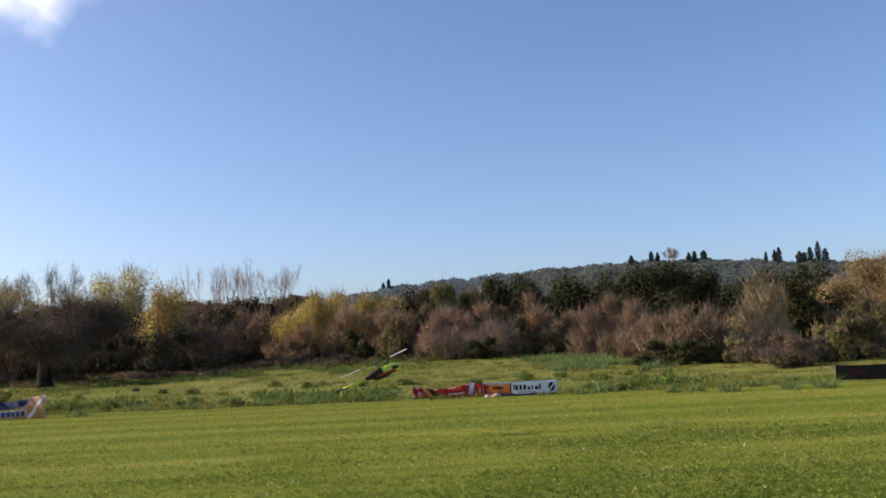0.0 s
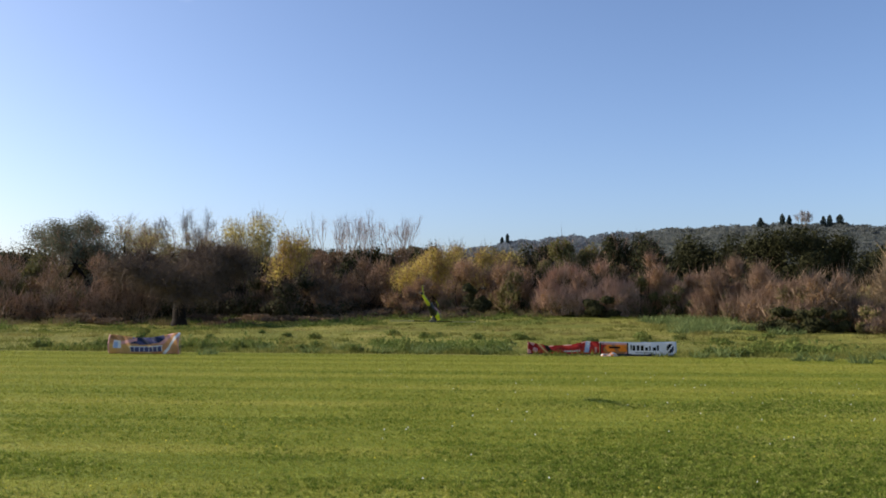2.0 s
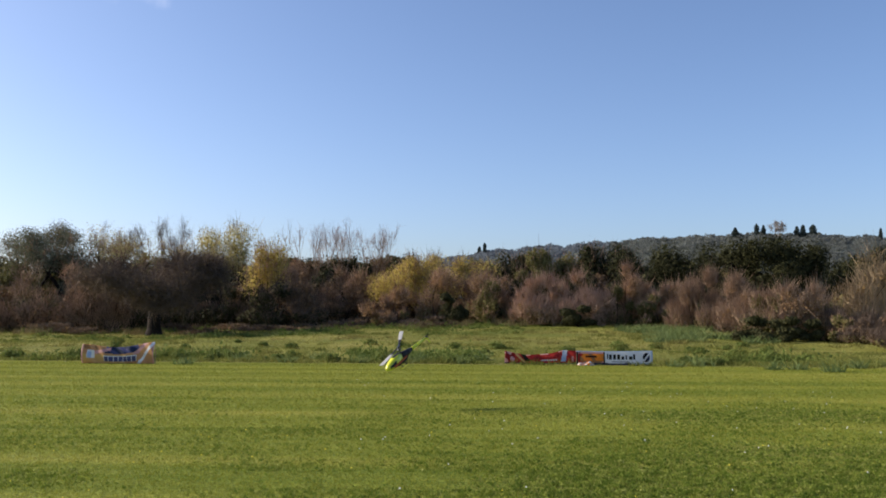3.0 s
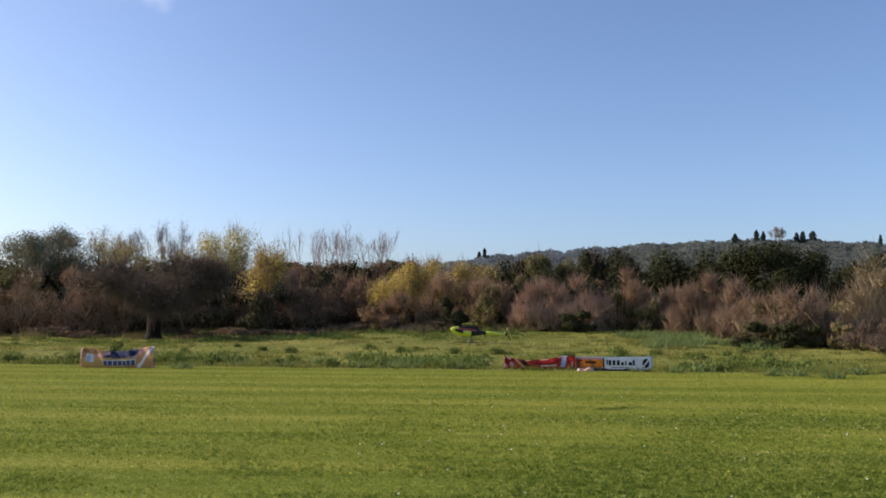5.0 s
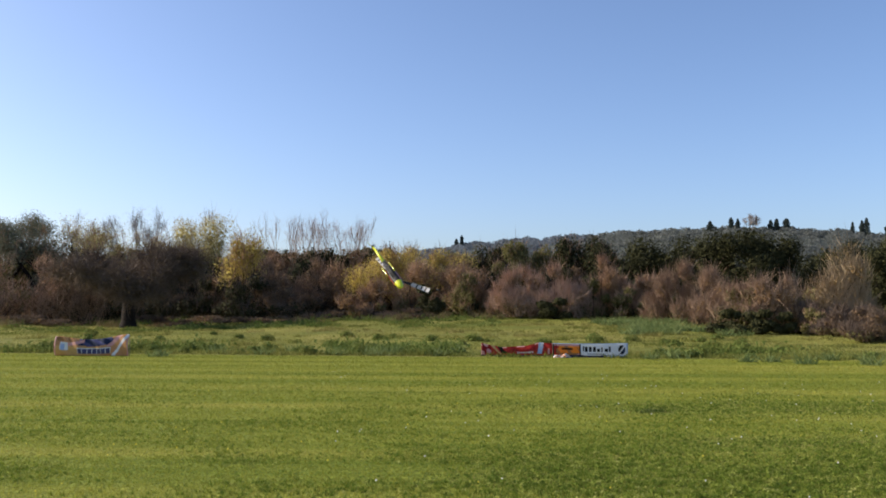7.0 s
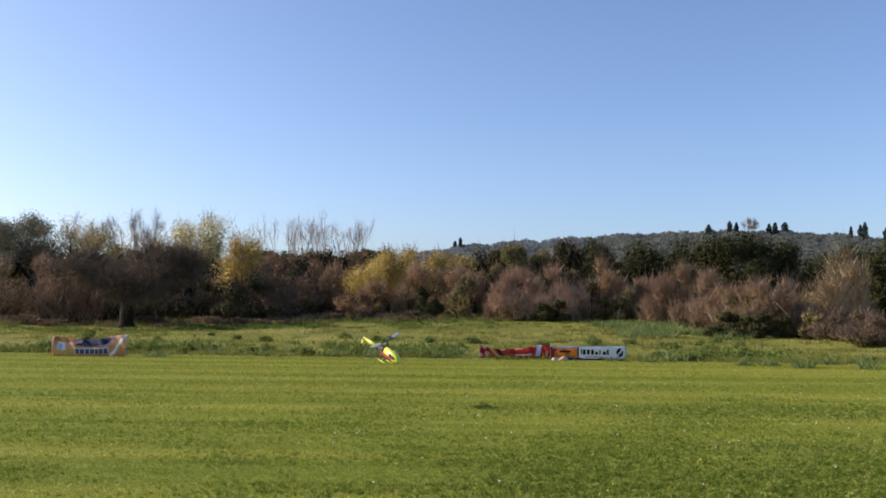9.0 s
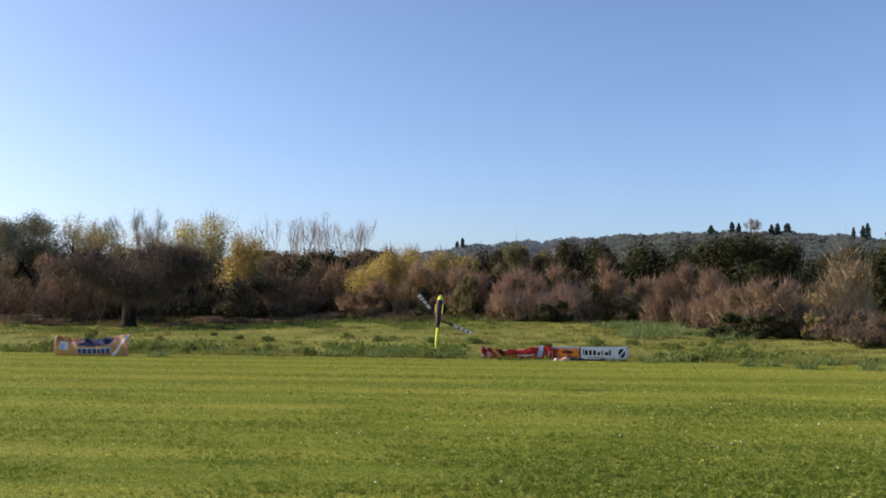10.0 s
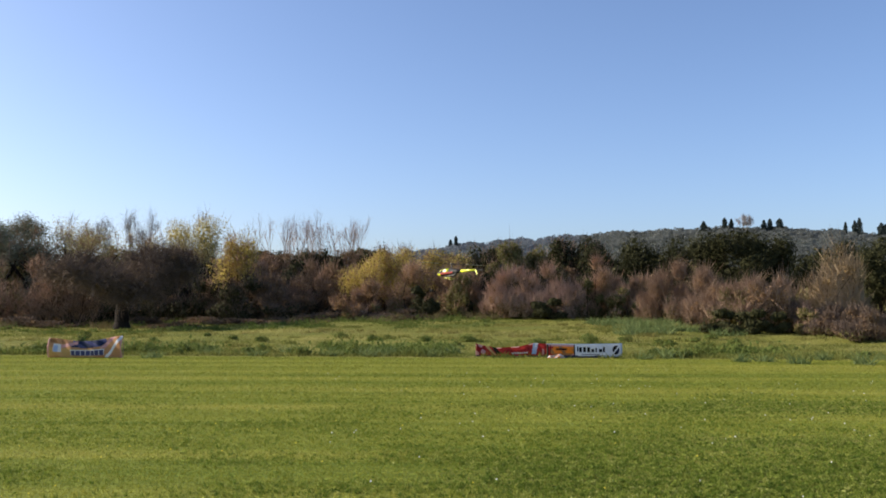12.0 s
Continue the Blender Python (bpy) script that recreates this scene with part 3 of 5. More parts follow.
# ---- thicket ----
def build_thicket():
    S, dark = shrub, "dense dark evergreen shrub at the meadow's far side"
    # behind everything: a closed belt of evergreen scrub
    i = 0
    for az in np.arange(-36, 40, 2.3):
        h = 7.1 if -15 < az < -1 else 6.8
        h += 0.35 * math.sin(az * 1.7)
        S("evergreen_shrub", "olive-green scrub closing the view behind the thicket", az, 86 + 4 * (i % 2), 7.0, h, 200 + i, (LEAF_DARK, LEAF_OLIVE, LEAF_DARK)[i % 3], *((6500, 0.075) if -15 < az < 0 else (5000, 0.10)), None, 0, group="belt of scrub", low=0.35, count=15)
        i += 1
    for az in np.arange(-36, 40, 2.4):
        S("evergreen_shrub", "dense low scrub behind the thicket", az, 92, 6.5, 4.4 + 0.4 * math.sin(az), 700 + i, (LEAF_RUST_SHADED, LEAF_DARK)[i % 2], 1900, 0.17, None, 0, group="belt of scrub", low=0.05, count=16)
        i += 1
    # under the crowns: low scrub, the thicket's own shade put into dark leaf colours
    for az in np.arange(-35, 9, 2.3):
        S("dark_scrub", "shaded dark brown-green scrub under the trees", az, 72 + 1.5 * math.sin(az * 2.1), 5.2, 4.8 + 0.7 * math.sin(az * 3.1), 300 + i, LEAF_OLIVE if az < -23 else (LEAF_DARK, LEAF_RUST_SHADED, LEAF_DARK)[i % 3], 3400, 0.10, TWIG_BROWN, 200, low=0.08, count=11, group="dark scrub")
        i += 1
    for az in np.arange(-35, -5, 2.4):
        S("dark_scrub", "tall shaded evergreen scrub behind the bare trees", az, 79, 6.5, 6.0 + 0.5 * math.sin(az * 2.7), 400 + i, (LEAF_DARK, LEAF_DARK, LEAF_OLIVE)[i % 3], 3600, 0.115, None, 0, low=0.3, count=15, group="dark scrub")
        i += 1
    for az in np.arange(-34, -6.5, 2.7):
        S("dark_scrub", "shaded dark scrub at the foot of the trees", az, 68 + math.sin(az * 5), 4.6, 3.2 + 0.5 * math.sin(az * 1.3), 450 + i, (LEAF_GREY, LEAF_RUST_SHADED)[i % 2] if az < -22.5 else (LEAF_DARK, LEAF_RUST_SHADED)[i % 2], 5600, 0.06, TWIG_BROWN, 500, low=0.08, count=10, group="dark scrub")
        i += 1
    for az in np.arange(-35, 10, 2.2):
        S("dark_scrub", "low shaded scrub closing the thicket's foot", az, 75 + math.sin(az * 3), 5.4, 3.4, 500 + i, (LEAF_DARK, LEAF_RUST_SHADED)[i % 2], 2200, 0.14, None, 0, low=0.05, count=10, group="dark scrub")
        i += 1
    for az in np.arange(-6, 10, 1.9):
        S("dark_scrub", "dense shaded brown scrub within the thicket", az, 66 + math.sin(az * 2), 4.4, 3.8 + 0.4 * math.sin(az * 1.9), 620 + i, (LEAF_RUST_SHADED, LEAF_DARK)[i % 2], 5200, 0.08, TWIG_DARK, 300, low=0.06, count=12, group="dark scrub")
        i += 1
    for az, d, w, h, s in ((-24.6, 61, 4.6, 4.8, 651), (-22.9, 60, 3.8, 4.0, 652), (-27.4, 61, 4.6, 4.6, 653), (-30.0, 62, 4.6, 4.8, 654)):
        S("brown_shrub", "leafless grey-brown shrub beside a spreading tree", az, d, w, h, s, LEAF_RUST_SHADED, 3500, 0.045, TWIG_BROWN, 1300, 60, low=0.2, count=13)
    # shrubs added in place of the open olive-coloured hillside behind
    S("olive_shrub", "pale olive-green shrub standing in for an open slope", -27.0, 67, 4.0, 4.4, 499, LEAF_OLIVE, 5200, 0.06, TWIG_PALE, 500)
    S("olive_shrub", "pale olive-green shrub standing in for an open slope", -30.5, 68, 4.6, 5.0, 498, LEAF_OLIVE, 5200, 0.06, TWIG_PALE, 500)
    # left: big spreading oak with a dark trunk, and trees beside and behind it
    tree("oak_tree", "spreading nearly leafless tree with a thick dark trunk", -20.2, 54, 1.9, 4.6, 21, level=3, split=4, spread=0.62, rise=0.16, radius=0.38, twigs=22, twig_len=1.15, twig=TWIG_DARK, leaf=LEAF_RUST_SHADED, n_leaf=6000, size=0.04, clump=0.6, flat=1.6)
    tree("grey_tree", "grey-green evergreen tree with a rounded crown", -26.8, 72, 3.0, 7.9, 22, level=3, spread=0.55, rise=0.2, radius=0.22, twigs=3, leaf=LEAF_GREY, n_leaf=24000, size=0.055, clump=0.42, flat=0.85)
    tree("grey_tree", "slim grey-green tree leaning from the thicket", -25.0, 70, 3.0, 6.5, 23, level=3, spread=0.5, rise=0.2, radius=0.18, twigs=3, leaf=LEAF_GREY, n_leaf=4200, size=0.07, clump=0.45, flat=0.8, lean=(-0.8, 0))
    for az, h, s in ((-23.0, 8.2, 31), (-21.6, 8.0, 32), (-19.5, 8.8, 33)):
        tree("bare_tree", "leafless tree with pale upright branches", az, 76, 2.5, h, s, level=4, split=2, spread=0.32, rise=0.5, radius=0.08, bark=PALE_BARK, twig=TWIG_GREY, twigs=4, twig_len=0.8, thin=0.6, leaf=LEAF_LIME, n_leaf=500, size=0.045, clump=0.35, flat=0.75)
    tree("budding_tree", "tree with a pale yellow-green budding crown", -22.4, 72, 2.5, 7.6, 35, level=3, spread=0.5, rise=0.25, radius=0.16, twigs=5, leaf=LEAF_LIME, n_leaf=4200, size=0.06, clump=0.45)
    S("budding_tree", "tall tree with a pale yellow-green budding crown", -16.0, 69, 7.0, 8.7, 36, LEAF_LIME, 16000, 0.05, TWIG_PALE, 900, 60, low=0.5, count=20, category="tree")
    S("budding_tree", "tree with a yellow-green budding crown beside bare trees", -19.0, 69, 4.4, 7.0, 38, LEAF_LIME, 5000, 0.05, TWIG_BROWN, 1600, 120, low=0.45, count=16, category="tree")
    S("budding_tree", "tree in fresh yellow leaf beside dark scrub", -13.2, 60, 4.8, 6.6, 37, LEAF_YELLOW, 8500, 0.045, TWIG_BROWN, 900, 60, low=0.5, count=16, category="tree")
    # more scrub in dark leaf colours that stand for shade at the trees' foot
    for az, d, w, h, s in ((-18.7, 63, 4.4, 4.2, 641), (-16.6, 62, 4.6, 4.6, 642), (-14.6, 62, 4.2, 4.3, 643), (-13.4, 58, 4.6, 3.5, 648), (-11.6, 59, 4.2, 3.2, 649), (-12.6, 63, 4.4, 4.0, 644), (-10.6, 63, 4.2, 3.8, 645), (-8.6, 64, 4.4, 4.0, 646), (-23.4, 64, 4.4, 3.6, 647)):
        S("dark_scrub", "dense scrub under budding trees, shade put into its dark leaves", az, d, w, h, s, LEAF_RUST_SHADED if az > -12 or az < -20 else LEAF_DARK, 6000, 0.06, TWIG_DARK, 900, 20, low=0.06, count=12, group="dark scrub", foot_leaf=LEAF_DARK)
    S("dark_scrub", "shaded dark scrub at the foot of the trees", -14.3, 63, 4.4, 3.4, 601, LEAF_RUST_SHADED, 6000, 0.055, TWIG_DARK, 700, 30, low=0.08, count=10, group="dark scrub")
    for az, w, h, s in ((-11.0, 5.0, 6.3, 602), (-8.9, 5.0, 6.5, 603), (-6.9, 5.0, 6.3, 604), (-4.7, 4.6, 6.3, 605), (-12.6, 4.6, 6.0, 606)):
        S("brown_shrub", "tall leafless brown shrub behind the yellow bushes", az, 74, w, h, s, (LEAF_RUST_SHADED, LEAF_DARK)[s % 2], 7000, 0.062, TWIG_BROWN, 900, 0, low=0.3, count=14)
    for az, h, s in ((-10.3, 9.0, 41), (-8.7, 9.4, 42), (-6.6, 8.6, 43)):
        tree("bare_poplar", "leafless poplar with pale fine upright branches", az, 78, 3.0, h, s, level=3, split=3, spread=0.42, rise=0.30, radius=0.075, bark=PALE_BARK, twig=TWIG_BROWN, twigs=4, twig_len=0.7, flat=0.7, thin=0.32)
    for az, w, h, s in ((-11.2, 3.4, 4.6, 51), (-9.4, 4.0, 5.0, 52), (-7.4, 3.8, 4.6, 53), (-5.7, 3.2, 4.0, 54)):
        S("brown_shrub", "leafless brown shrub in the thicket", az, 66, w, h, s, LEAF_RUST_SHADED, 6500, 0.06, TWIG_BROWN, 1100, 25)
    S("yellow_shrub", "broad shrub in bright yellow leaf", -5.0, 63, 5.2, 5.3, 61, LEAF_YELLOW, 13000, 0.045, TWIG_BROWN, 600, 18, low=0.36, count=13)
    S("yellow_shrub", "tall shrub in yellow leaf above brown twigs", -2.5, 63.5, 5.4, 5.5, 62, LEAF_YELLOW, 8000, 0.045, TWIG_RED, 800, 15, low=0.35)
    S("yellow_shrub", "shrub with yellow-orange leaves behind the thicket", -0.2, 65, 5.6, 5.3, 63, LEAF_YELLOW, 7500, 0.045, TWIG_RED, 700, low=0.35)
    for az, w, h, s in ((-4.3, 3.8, 2.9, 64), (-2.2, 4.4, 4.0, 65), (0.0, 4.2, 4.0, 66), (1.7, 3.4, 3.3, 67), (-6.2, 3.4, 2.6, 68)):
        S("brown_shrub", "leafless brown shrub in the thicket", az, 60.5, w, h, s, LEAF_RUST, 5200, 0.055, TWIG_BROWN, 1000, 40, foot_leaf=LEAF_OLIVE)
    S("evergreen_shrub", "low " + dark, -1.2, 57.5, 3.0, 2.3, 71, LEAF_DARK, 5000, 0.055, None, 0, low=0.1)
    S("evergreen_shrub", "low " + dark, 0.9, 60, 2.4, 3.0, 72, LEAF_DARK, 5000, 0.055, None, 0, low=0.1)
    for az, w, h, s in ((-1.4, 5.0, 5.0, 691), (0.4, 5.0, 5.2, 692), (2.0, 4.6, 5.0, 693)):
        S("dark_scrub", "dense shaded brown scrub within the thicket", az, 69, w, h, s, (LEAF_RUST_SHADED, LEAF_DARK)[s % 2], 6500, 0.075, TWIG_DARK, 500, low=0.06, count=14, group="dark scrub")
    # middle
    for az, w, h, s, d in ((2.4, 4.0, 6.2, 73, 70), (5.0, 4.6, 6.5, 74, 72), (7.2, 4.6, 6.8, 75, 70), (3.8, 4.6, 5.9, 76, 67), (9.2, 5.0, 6.6, 77, 70)):
        S("evergreen_shrub", "olive and brown-green shrub at the meadow's far side", az, d, w, h, s, (LEAF_OLIVE, LEAF_DARK)[s % 2], 12500, 0.07, TWIG_BROWN, 500, 20, low=0.3, count=15)
    for az, w, h, s in ((3.2, 3.6, 2.6, 81), (4.8, 4.8, 3.3, 82), (6.5, 4.6, 3.5, 83), (7.9, 3.0, 2.4, 80)):
        S("reddish_shrub", "leafless reddish-brown shrub with upright shoots", az, 57, w, h, s, LEAF_RUST, 2600, 0.045, TWIG_ROSE, 2200, 300, count=14, low=0.12, foot_leaf=LEAF_OLIVE)
    S("evergreen_shrub", "low " + dark, 6.5, 55, 2.6, 1.5, 84, LEAF_DARK, 5000, 0.055, None, 0, low=0.1)
    S("evergreen_shrub", "low " + dark, 8.0, 58, 2.4, 4.0, 85, LEAF_DARK, 5000, 0.055, None, 0, low=0.1)
    S("olive_shrub", "olive-green shrub between leafless brown ones", 9.3, 57, 3.0, 2.9, 631, LEAF_OLIVE, 6500, 0.05, TWIG_BROWN, 300, 20)
    S("olive_shrub", "olive-green shrub between leafless brown ones", 11.4, 57, 2.8, 2.3, 632, LEAF_OLIVE, 5500, 0.05, TWIG_BROWN, 300, 20)
    S("olive_shrub", "olive-green shrub between leafless brown ones", 1.0, 59, 3.0, 3.2, 633, LEAF_OLIVE, 5500, 0.05, TWIG_BROWN, 300, 20)
    S("olive_shrub", "low olive-green shrub before the leafless ones", 22.0, 46, 2.0, 1.5, 634, LEAF_OLIVE, 5000, 0.04, TWIG_BROWN, 300, 20)
    S("olive_shrub", "low olive-green shrub before the leafless ones", 27.6, 46, 3.2, 2.2, 635, LEAF_OLIVE, 6500, 0.045, TWIG_BROWN, 300, 20)
    for az, w, h, s in ((9.6, 3.4, 4.3, 86), (10.9, 3.2, 3.2, 87), (12.3, 3.2, 3.0, 88), (8.9, 2.8, 2.6, 89)):
        S("brown_shrub", "brown leafless shrub with dry leaves", az, 58, w, h, s, LEAF_RUST, 5600, 0.055, TWIG_BROWN, 1300, 80, foot_leaf=LEAF_OLIVE)
    # right: evergreen wall, brown shrubs before it
    for az, w, h, s, d in ((10.9, 6.6, 6.5, 91, 68), (13.2, 7.0, 6.8, 92, 67), (15.8, 7.6, 6.9, 93, 66), (18.4, 8.0, 7.3, 94, 65), (20.2, 6.0, 6.6, 95, 66), (22.6, 6.0, 5.9, 96, 70)):
        S("evergreen_shrub", dark, az, d, w, h, s, LEAF_DARK, 15000, 0.060, None, 0, low=0.36, count=22)
    for az, w, h, s, d in ((14.2, 3.2, 3.7, 101, 53), (15.6, 3.4, 3.3, 102, 52), (13.0, 2.4, 2.0, 99, 54)):
        S("reddish_shrub", "leafless reddish-brown shrub with upright shoots", az, d, w, h, s, LEAF_RUST, 3200, 0.04, TWIG_RED, 2300, 260, foot_leaf=LEAF_OLIVE)
    for az, w, h, s, d in ((17.0, 3.4, 2.6, 103, 50), (18.4, 3.6, 2.8, 104, 48.5), (19.9, 3.6, 3.0, 105, 48), (21.4, 2.8, 2.4, 100, 49)):
        S("brown_shrub", "brown shrub with dry leaves over a dark green foot", az, d, w, h, s, (LEAF_OLIVE, LEAF_RUST)[s % 2], 6400, 0.042, TWIG_RED, 1500, 240, foot_leaf=LEAF_DARK, count=14, low=0.12)
    for az, w, h, s, d in ((17.4, 2.2, 1.3, 106, 45), (18.9, 2.4, 1.3, 107, 44.5), (20.2, 2.0, 1.2, 108, 45)):
        S("evergreen_shrub", "low " + dark, az, d, w, h, s, LEAF_DARK, 5000, 0.055, None, 0, low=0.1)
    S("pale_shrub", "tall leafless pale shrub fanning up in fine twigs", 23.7, 50, 3.9, 5.4, 109, LEAF_GOLD, 7000, 0.034, TWIG_PALE, 4200, 260, low=0.14, count=24, stem_r=0.07)
    for az, w, h, s, d in ((22.4, 2.8, 1.7, 111, 48), (23.6, 3.0, 1.3, 112, 45), (25.0, 3.0, 1.5, 113, 41), (26.4, 2.4, 1.2, 114, 42), (24.4, 2.6, 1.7, 110, 46)):
        S("reddish_shrub", "low leafless reddish-brown shrub with tangled shoots", az, d, w, h, s, LEAF_RUST_SHADED, 6500, 0.034, TWIG_DARK, 1500, 200, foot_leaf=LEAF_OLIVE, count=13)
    S("evergreen_shrub", "tall rounded " + dark, 26.1, 54, 6.2, 5.8, 115, LEAF_DARK, 22000, 0.05, None, 0, low=0.3, count=24)
    for az, w, h, s, d in ((31.2, 9.0, 8.3, 121, 78), (28.4, 5.0, 6.2, 122, 80), (35.0, 7.0, 7.6, 129, 80)):
        S("golden_tree", "broad rounded tree with tan and golden budding twigs", az, d, w, h, s, LEAF_GOLD, 26000, 0.055, TWIG_PALE, 2600, 60, low=0.3, count=26)
    for az in np.arange(10.5, 37, 2.3):
        S("dark_scrub", "low shaded scrub closing the thicket's foot", az, 61 + math.sin(az * 3), 4.6, 2.6, 550 + i, (LEAF_DARK, LEAF_OLIVE)[i % 2], 2600, 0.08, TWIG_BROWN, 200, low=0.05, count=10, group="dark scrub")
        i += 1
    for az, w, h, s, d, lf in ((28.2, 3.4, 3.0, 123, 52, LEAF_OLIVE), (30.0, 3.6, 3.4, 124, 52, LEAF_OLIVE), (32.0, 4.0, 3.6, 125, 54, LEAF_RUST), (34.5, 4.0, 4.2, 126, 56, LEAF_OLIVE), (29.3, 2.8, 2.2, 127, 47, LEAF_OLIVE), (31.4, 2.8, 2.0, 128, 47, LEAF_OLIVE)):
        S("brown_shrub", "brown-green shrub at the field's side", az, d, w, h, s, lf, 6000, 0.05, TWIG_DARK, 900, 50)


    for k, az in enumerate((-18.6, -17.2, -15.4, -13.9, -12.2, -10.4, -8.0, -4.6, -2.8, -24.5, -26.4)):
        S("dry_brush", "low tangle of dry brown stalks at the trees' foot", az, 56 + 2 * math.sin(az * 2.3), 4.2, 0.6 + 0.2 * math.sin(az * 3.7), 660 + k, LEAF_RUST_SHADED, 700, 0.035, TWIG_DARK, 1100, 80, depth=2.4, low=0.1, count=12, group="dry brush", foot_leaf=LEAF_OLIVE)


build_thicket()


# ---- weeds of the meadow ----
def build_weeds():
    g = np.random.default_rng(17)

    def clump(name, label, x, y, r, h, n, mat, cat, w=0.02):
        a, q = g.uniform(0, 2 * np.pi, n), np.sqrt(g.uniform(0, 1, n)) * r
        c = np.c_[np.cos(a) * q, np.sin(a) * q, np.zeros(n) - 0.02]
        v, f = blades(c, g.uniform(0.3, 1.15, n) * h, w, g, 0.85)
        ob = mesh_object(name, v, f, mat)
        ob.location = (x, y, float(lift(np.array(x), np.array(y))))
        return tagged(ob, label, cat, "weeds of the meadow")

    for az, d, r, h in ((14.3, 27.0, 0.55, 0.42), (12.6, 26.2, 0.3, 0.3), (18.4, 25.8, 0.3, 0.3), (19.8, 26.2, 0.3, 0.28), (21.7, 25.6, 0.4, 0.34), (25.2, 26.0, 0.35, 0.42), (27.2, 26.4, 0.35, 0.42), (-5.0, 26.8, 0.5, 0.4), (-3.6, 27.2, 0.35, 0.36), (-7.5, 27.0, 0.4, 0.34), (-12.0, 27.4, 0.4, 0.3), (-10.0, 29.0, 0.5, 0.36), (-15.0, 28.5, 0.5, 0.34), (-1.0, 26.6, 0.4, 0.3), (0.4, 28.5, 0.4, 0.34), (-18.4, 27, 0.4, 0.3), (9.0, 27.5, 0.3, 0.26), (23.0, 27.5, 0.3, 0.3)):
        p = spot(az, d)
        clump("weed_clump", "clump of bluish-green strap leaves in the meadow", p.x, p.y, r * 0.75, h, 80, BLADE_BLUE, "weed")
    p0 = spot(13.6, 43)
    for k in range(14):
        clump("weed_clump", "drift of pale green weeds before the thicket", p0.x + g.normal() * 1.4, p0.y + 5 + g.normal() * 3.4, 0.9, 0.40, 260, BLADE_BLUE, "weed", 0.03)
    # taller ragged drifts, too many to count
    V, F, o = [], [], 0
    for mat, name, label, n, near, far_d, hh in ((BLADE_LONG, "tall_grass", "taller ragged tufts of green grass and weeds", 700, 24.6, 62, 0.20), (BLADE_DRY, "dry_grass", "dry straw-coloured grass along the thicket's foot", 260, 54, 66, 0.5)):
        V, F, o = [], [], 0
        p = field_points(n * 3, near, far_d, g)
        keep = (p[:, 1] > edge_of(p[:, 0]) + 0.25) & (np.array([noise.noise(Vector((x * 0.16, y * 0.4, 4.0))) for x, y in p]) > (-0.05 if mat is BLADE_LONG else 0.08))
        for x, y in p[keep][:n]:
            m = 60
            a, q = g.uniform(0, 2 * np.pi, m), np.sqrt(g.uniform(0, 1, m)) * g.uniform(0.2, 0.6)
            c = np.c_[x + np.cos(a) * q, y + np.sin(a) * q, np.full(m, float(lift(np.array(x), np.array(y))) - 0.02)]
            v, f = blades(c, g.uniform(0.4, 1.1, m) * hh * g.uniform(0.6, 1.2), 0.022, g, 0.5)
            V.append(v)
            F.append(f + o)
            o += len(v)
        tagged(mesh_object(name, np.concatenate(V), np.concatenate(F), mat), label, "grass", kind="stuff")
    # low leafy weeds in dark drifts, thickest near the mown edge
    p = np.concatenate([field_points(420, 26, 31.5, g), field_points(260, 46, 60, g, -33, 3)])
    dens = np.array([noise.noise(Vector((x * 0.28, y * 0.55, 2.0))) for x, y in p])
    p = p[(p[:, 1] > edge_of(p[:, 0]) + 0.5) & (dens > np.where(p[:, 1] < 31, np.where(p[:, 0] < 0, 0.02, 0.30), 0.0))]
    V = []
    for x, y in p:
        m, s = 70, g.uniform(0.14, 0.42)
        q = g.normal(size=(m, 3)) * np.array([s, s * 0.7, s * 0.42])
        q[:, 2] = np.abs(q[:, 2]) + float(lift(np.array(x), np.array(y)))
        V.append(q + np.array([x, y, 0]))
    v, f = leaves(np.concatenate(V), 0.06, g, np.array([0, 0, 0.7]))
    tagged(mesh_object("leafy_weeds", v, f, WEED_LEAF), "low dark-green leafy weeds in drifts", "weed", kind="stuff")
    # knee-high leafy clumps in a broken row behind the mown edge
    row = [(x, edge_of(x) + 0.7 + abs(g.normal()) * 1.3) for x in np.repeat(np.arange(-15.0, 0.6, 1.75), 3) + g.normal(size=27) * 0.34]
    row += [(x, edge_of(x) + 0.6 + abs(g.normal()) * 0.9) for x in g.uniform(5.6, 14.5, 5)]
    row += [(x, edge_of(x) + g.uniform(5, 14)) for x in g.uniform(-19, 12, 34)]
    for x, y in row:
        s, m = g.uniform(0.35, 1.15), 130
        a, r = g.uniform(0, 2 * np.pi, m), np.sqrt(g.uniform(0, 1, m)) * 0.36 * s
        top = 0.34 * s * (1 - (r / (0.5 * s)) ** 2) * g.uniform(0.25, 1.0, m)
        c = np.c_[np.cos(a) * r, np.sin(a) * r * 0.8, top]
        v, f = leaves(c, 0.055, g, slim=0.5, out=unit(np.c_[c[:, :2], np.full(m, 0.2 * s)]) * 0.8)
        v2, f2 = blades(np.c_[c[:60, :2] * 0.8, np.full(60, -0.02)], g.uniform(0.25, 0.5, 60) * s, 0.012, g, 0.5)
        ob = new("leafy_weed")
        ob.location = (x, y, float(lift(np.array(x), np.array(y))))
        mesh_object("foliage", v, f, WEED_LEAF, ob)
        mesh_object("grass_tuft", v2, f2, BLADE_LONG, ob)
        tagged(ob, "ragged dark-green leafy weed in the unmown meadow", "weed", "weeds of the meadow")
    # a thick green fringe where the mower stops
    n = 9000
    x = g.uniform(-16, 18, n)
    y = edge_of(x) + 0.35 + np.abs(g.normal(size=n)) * 0.9
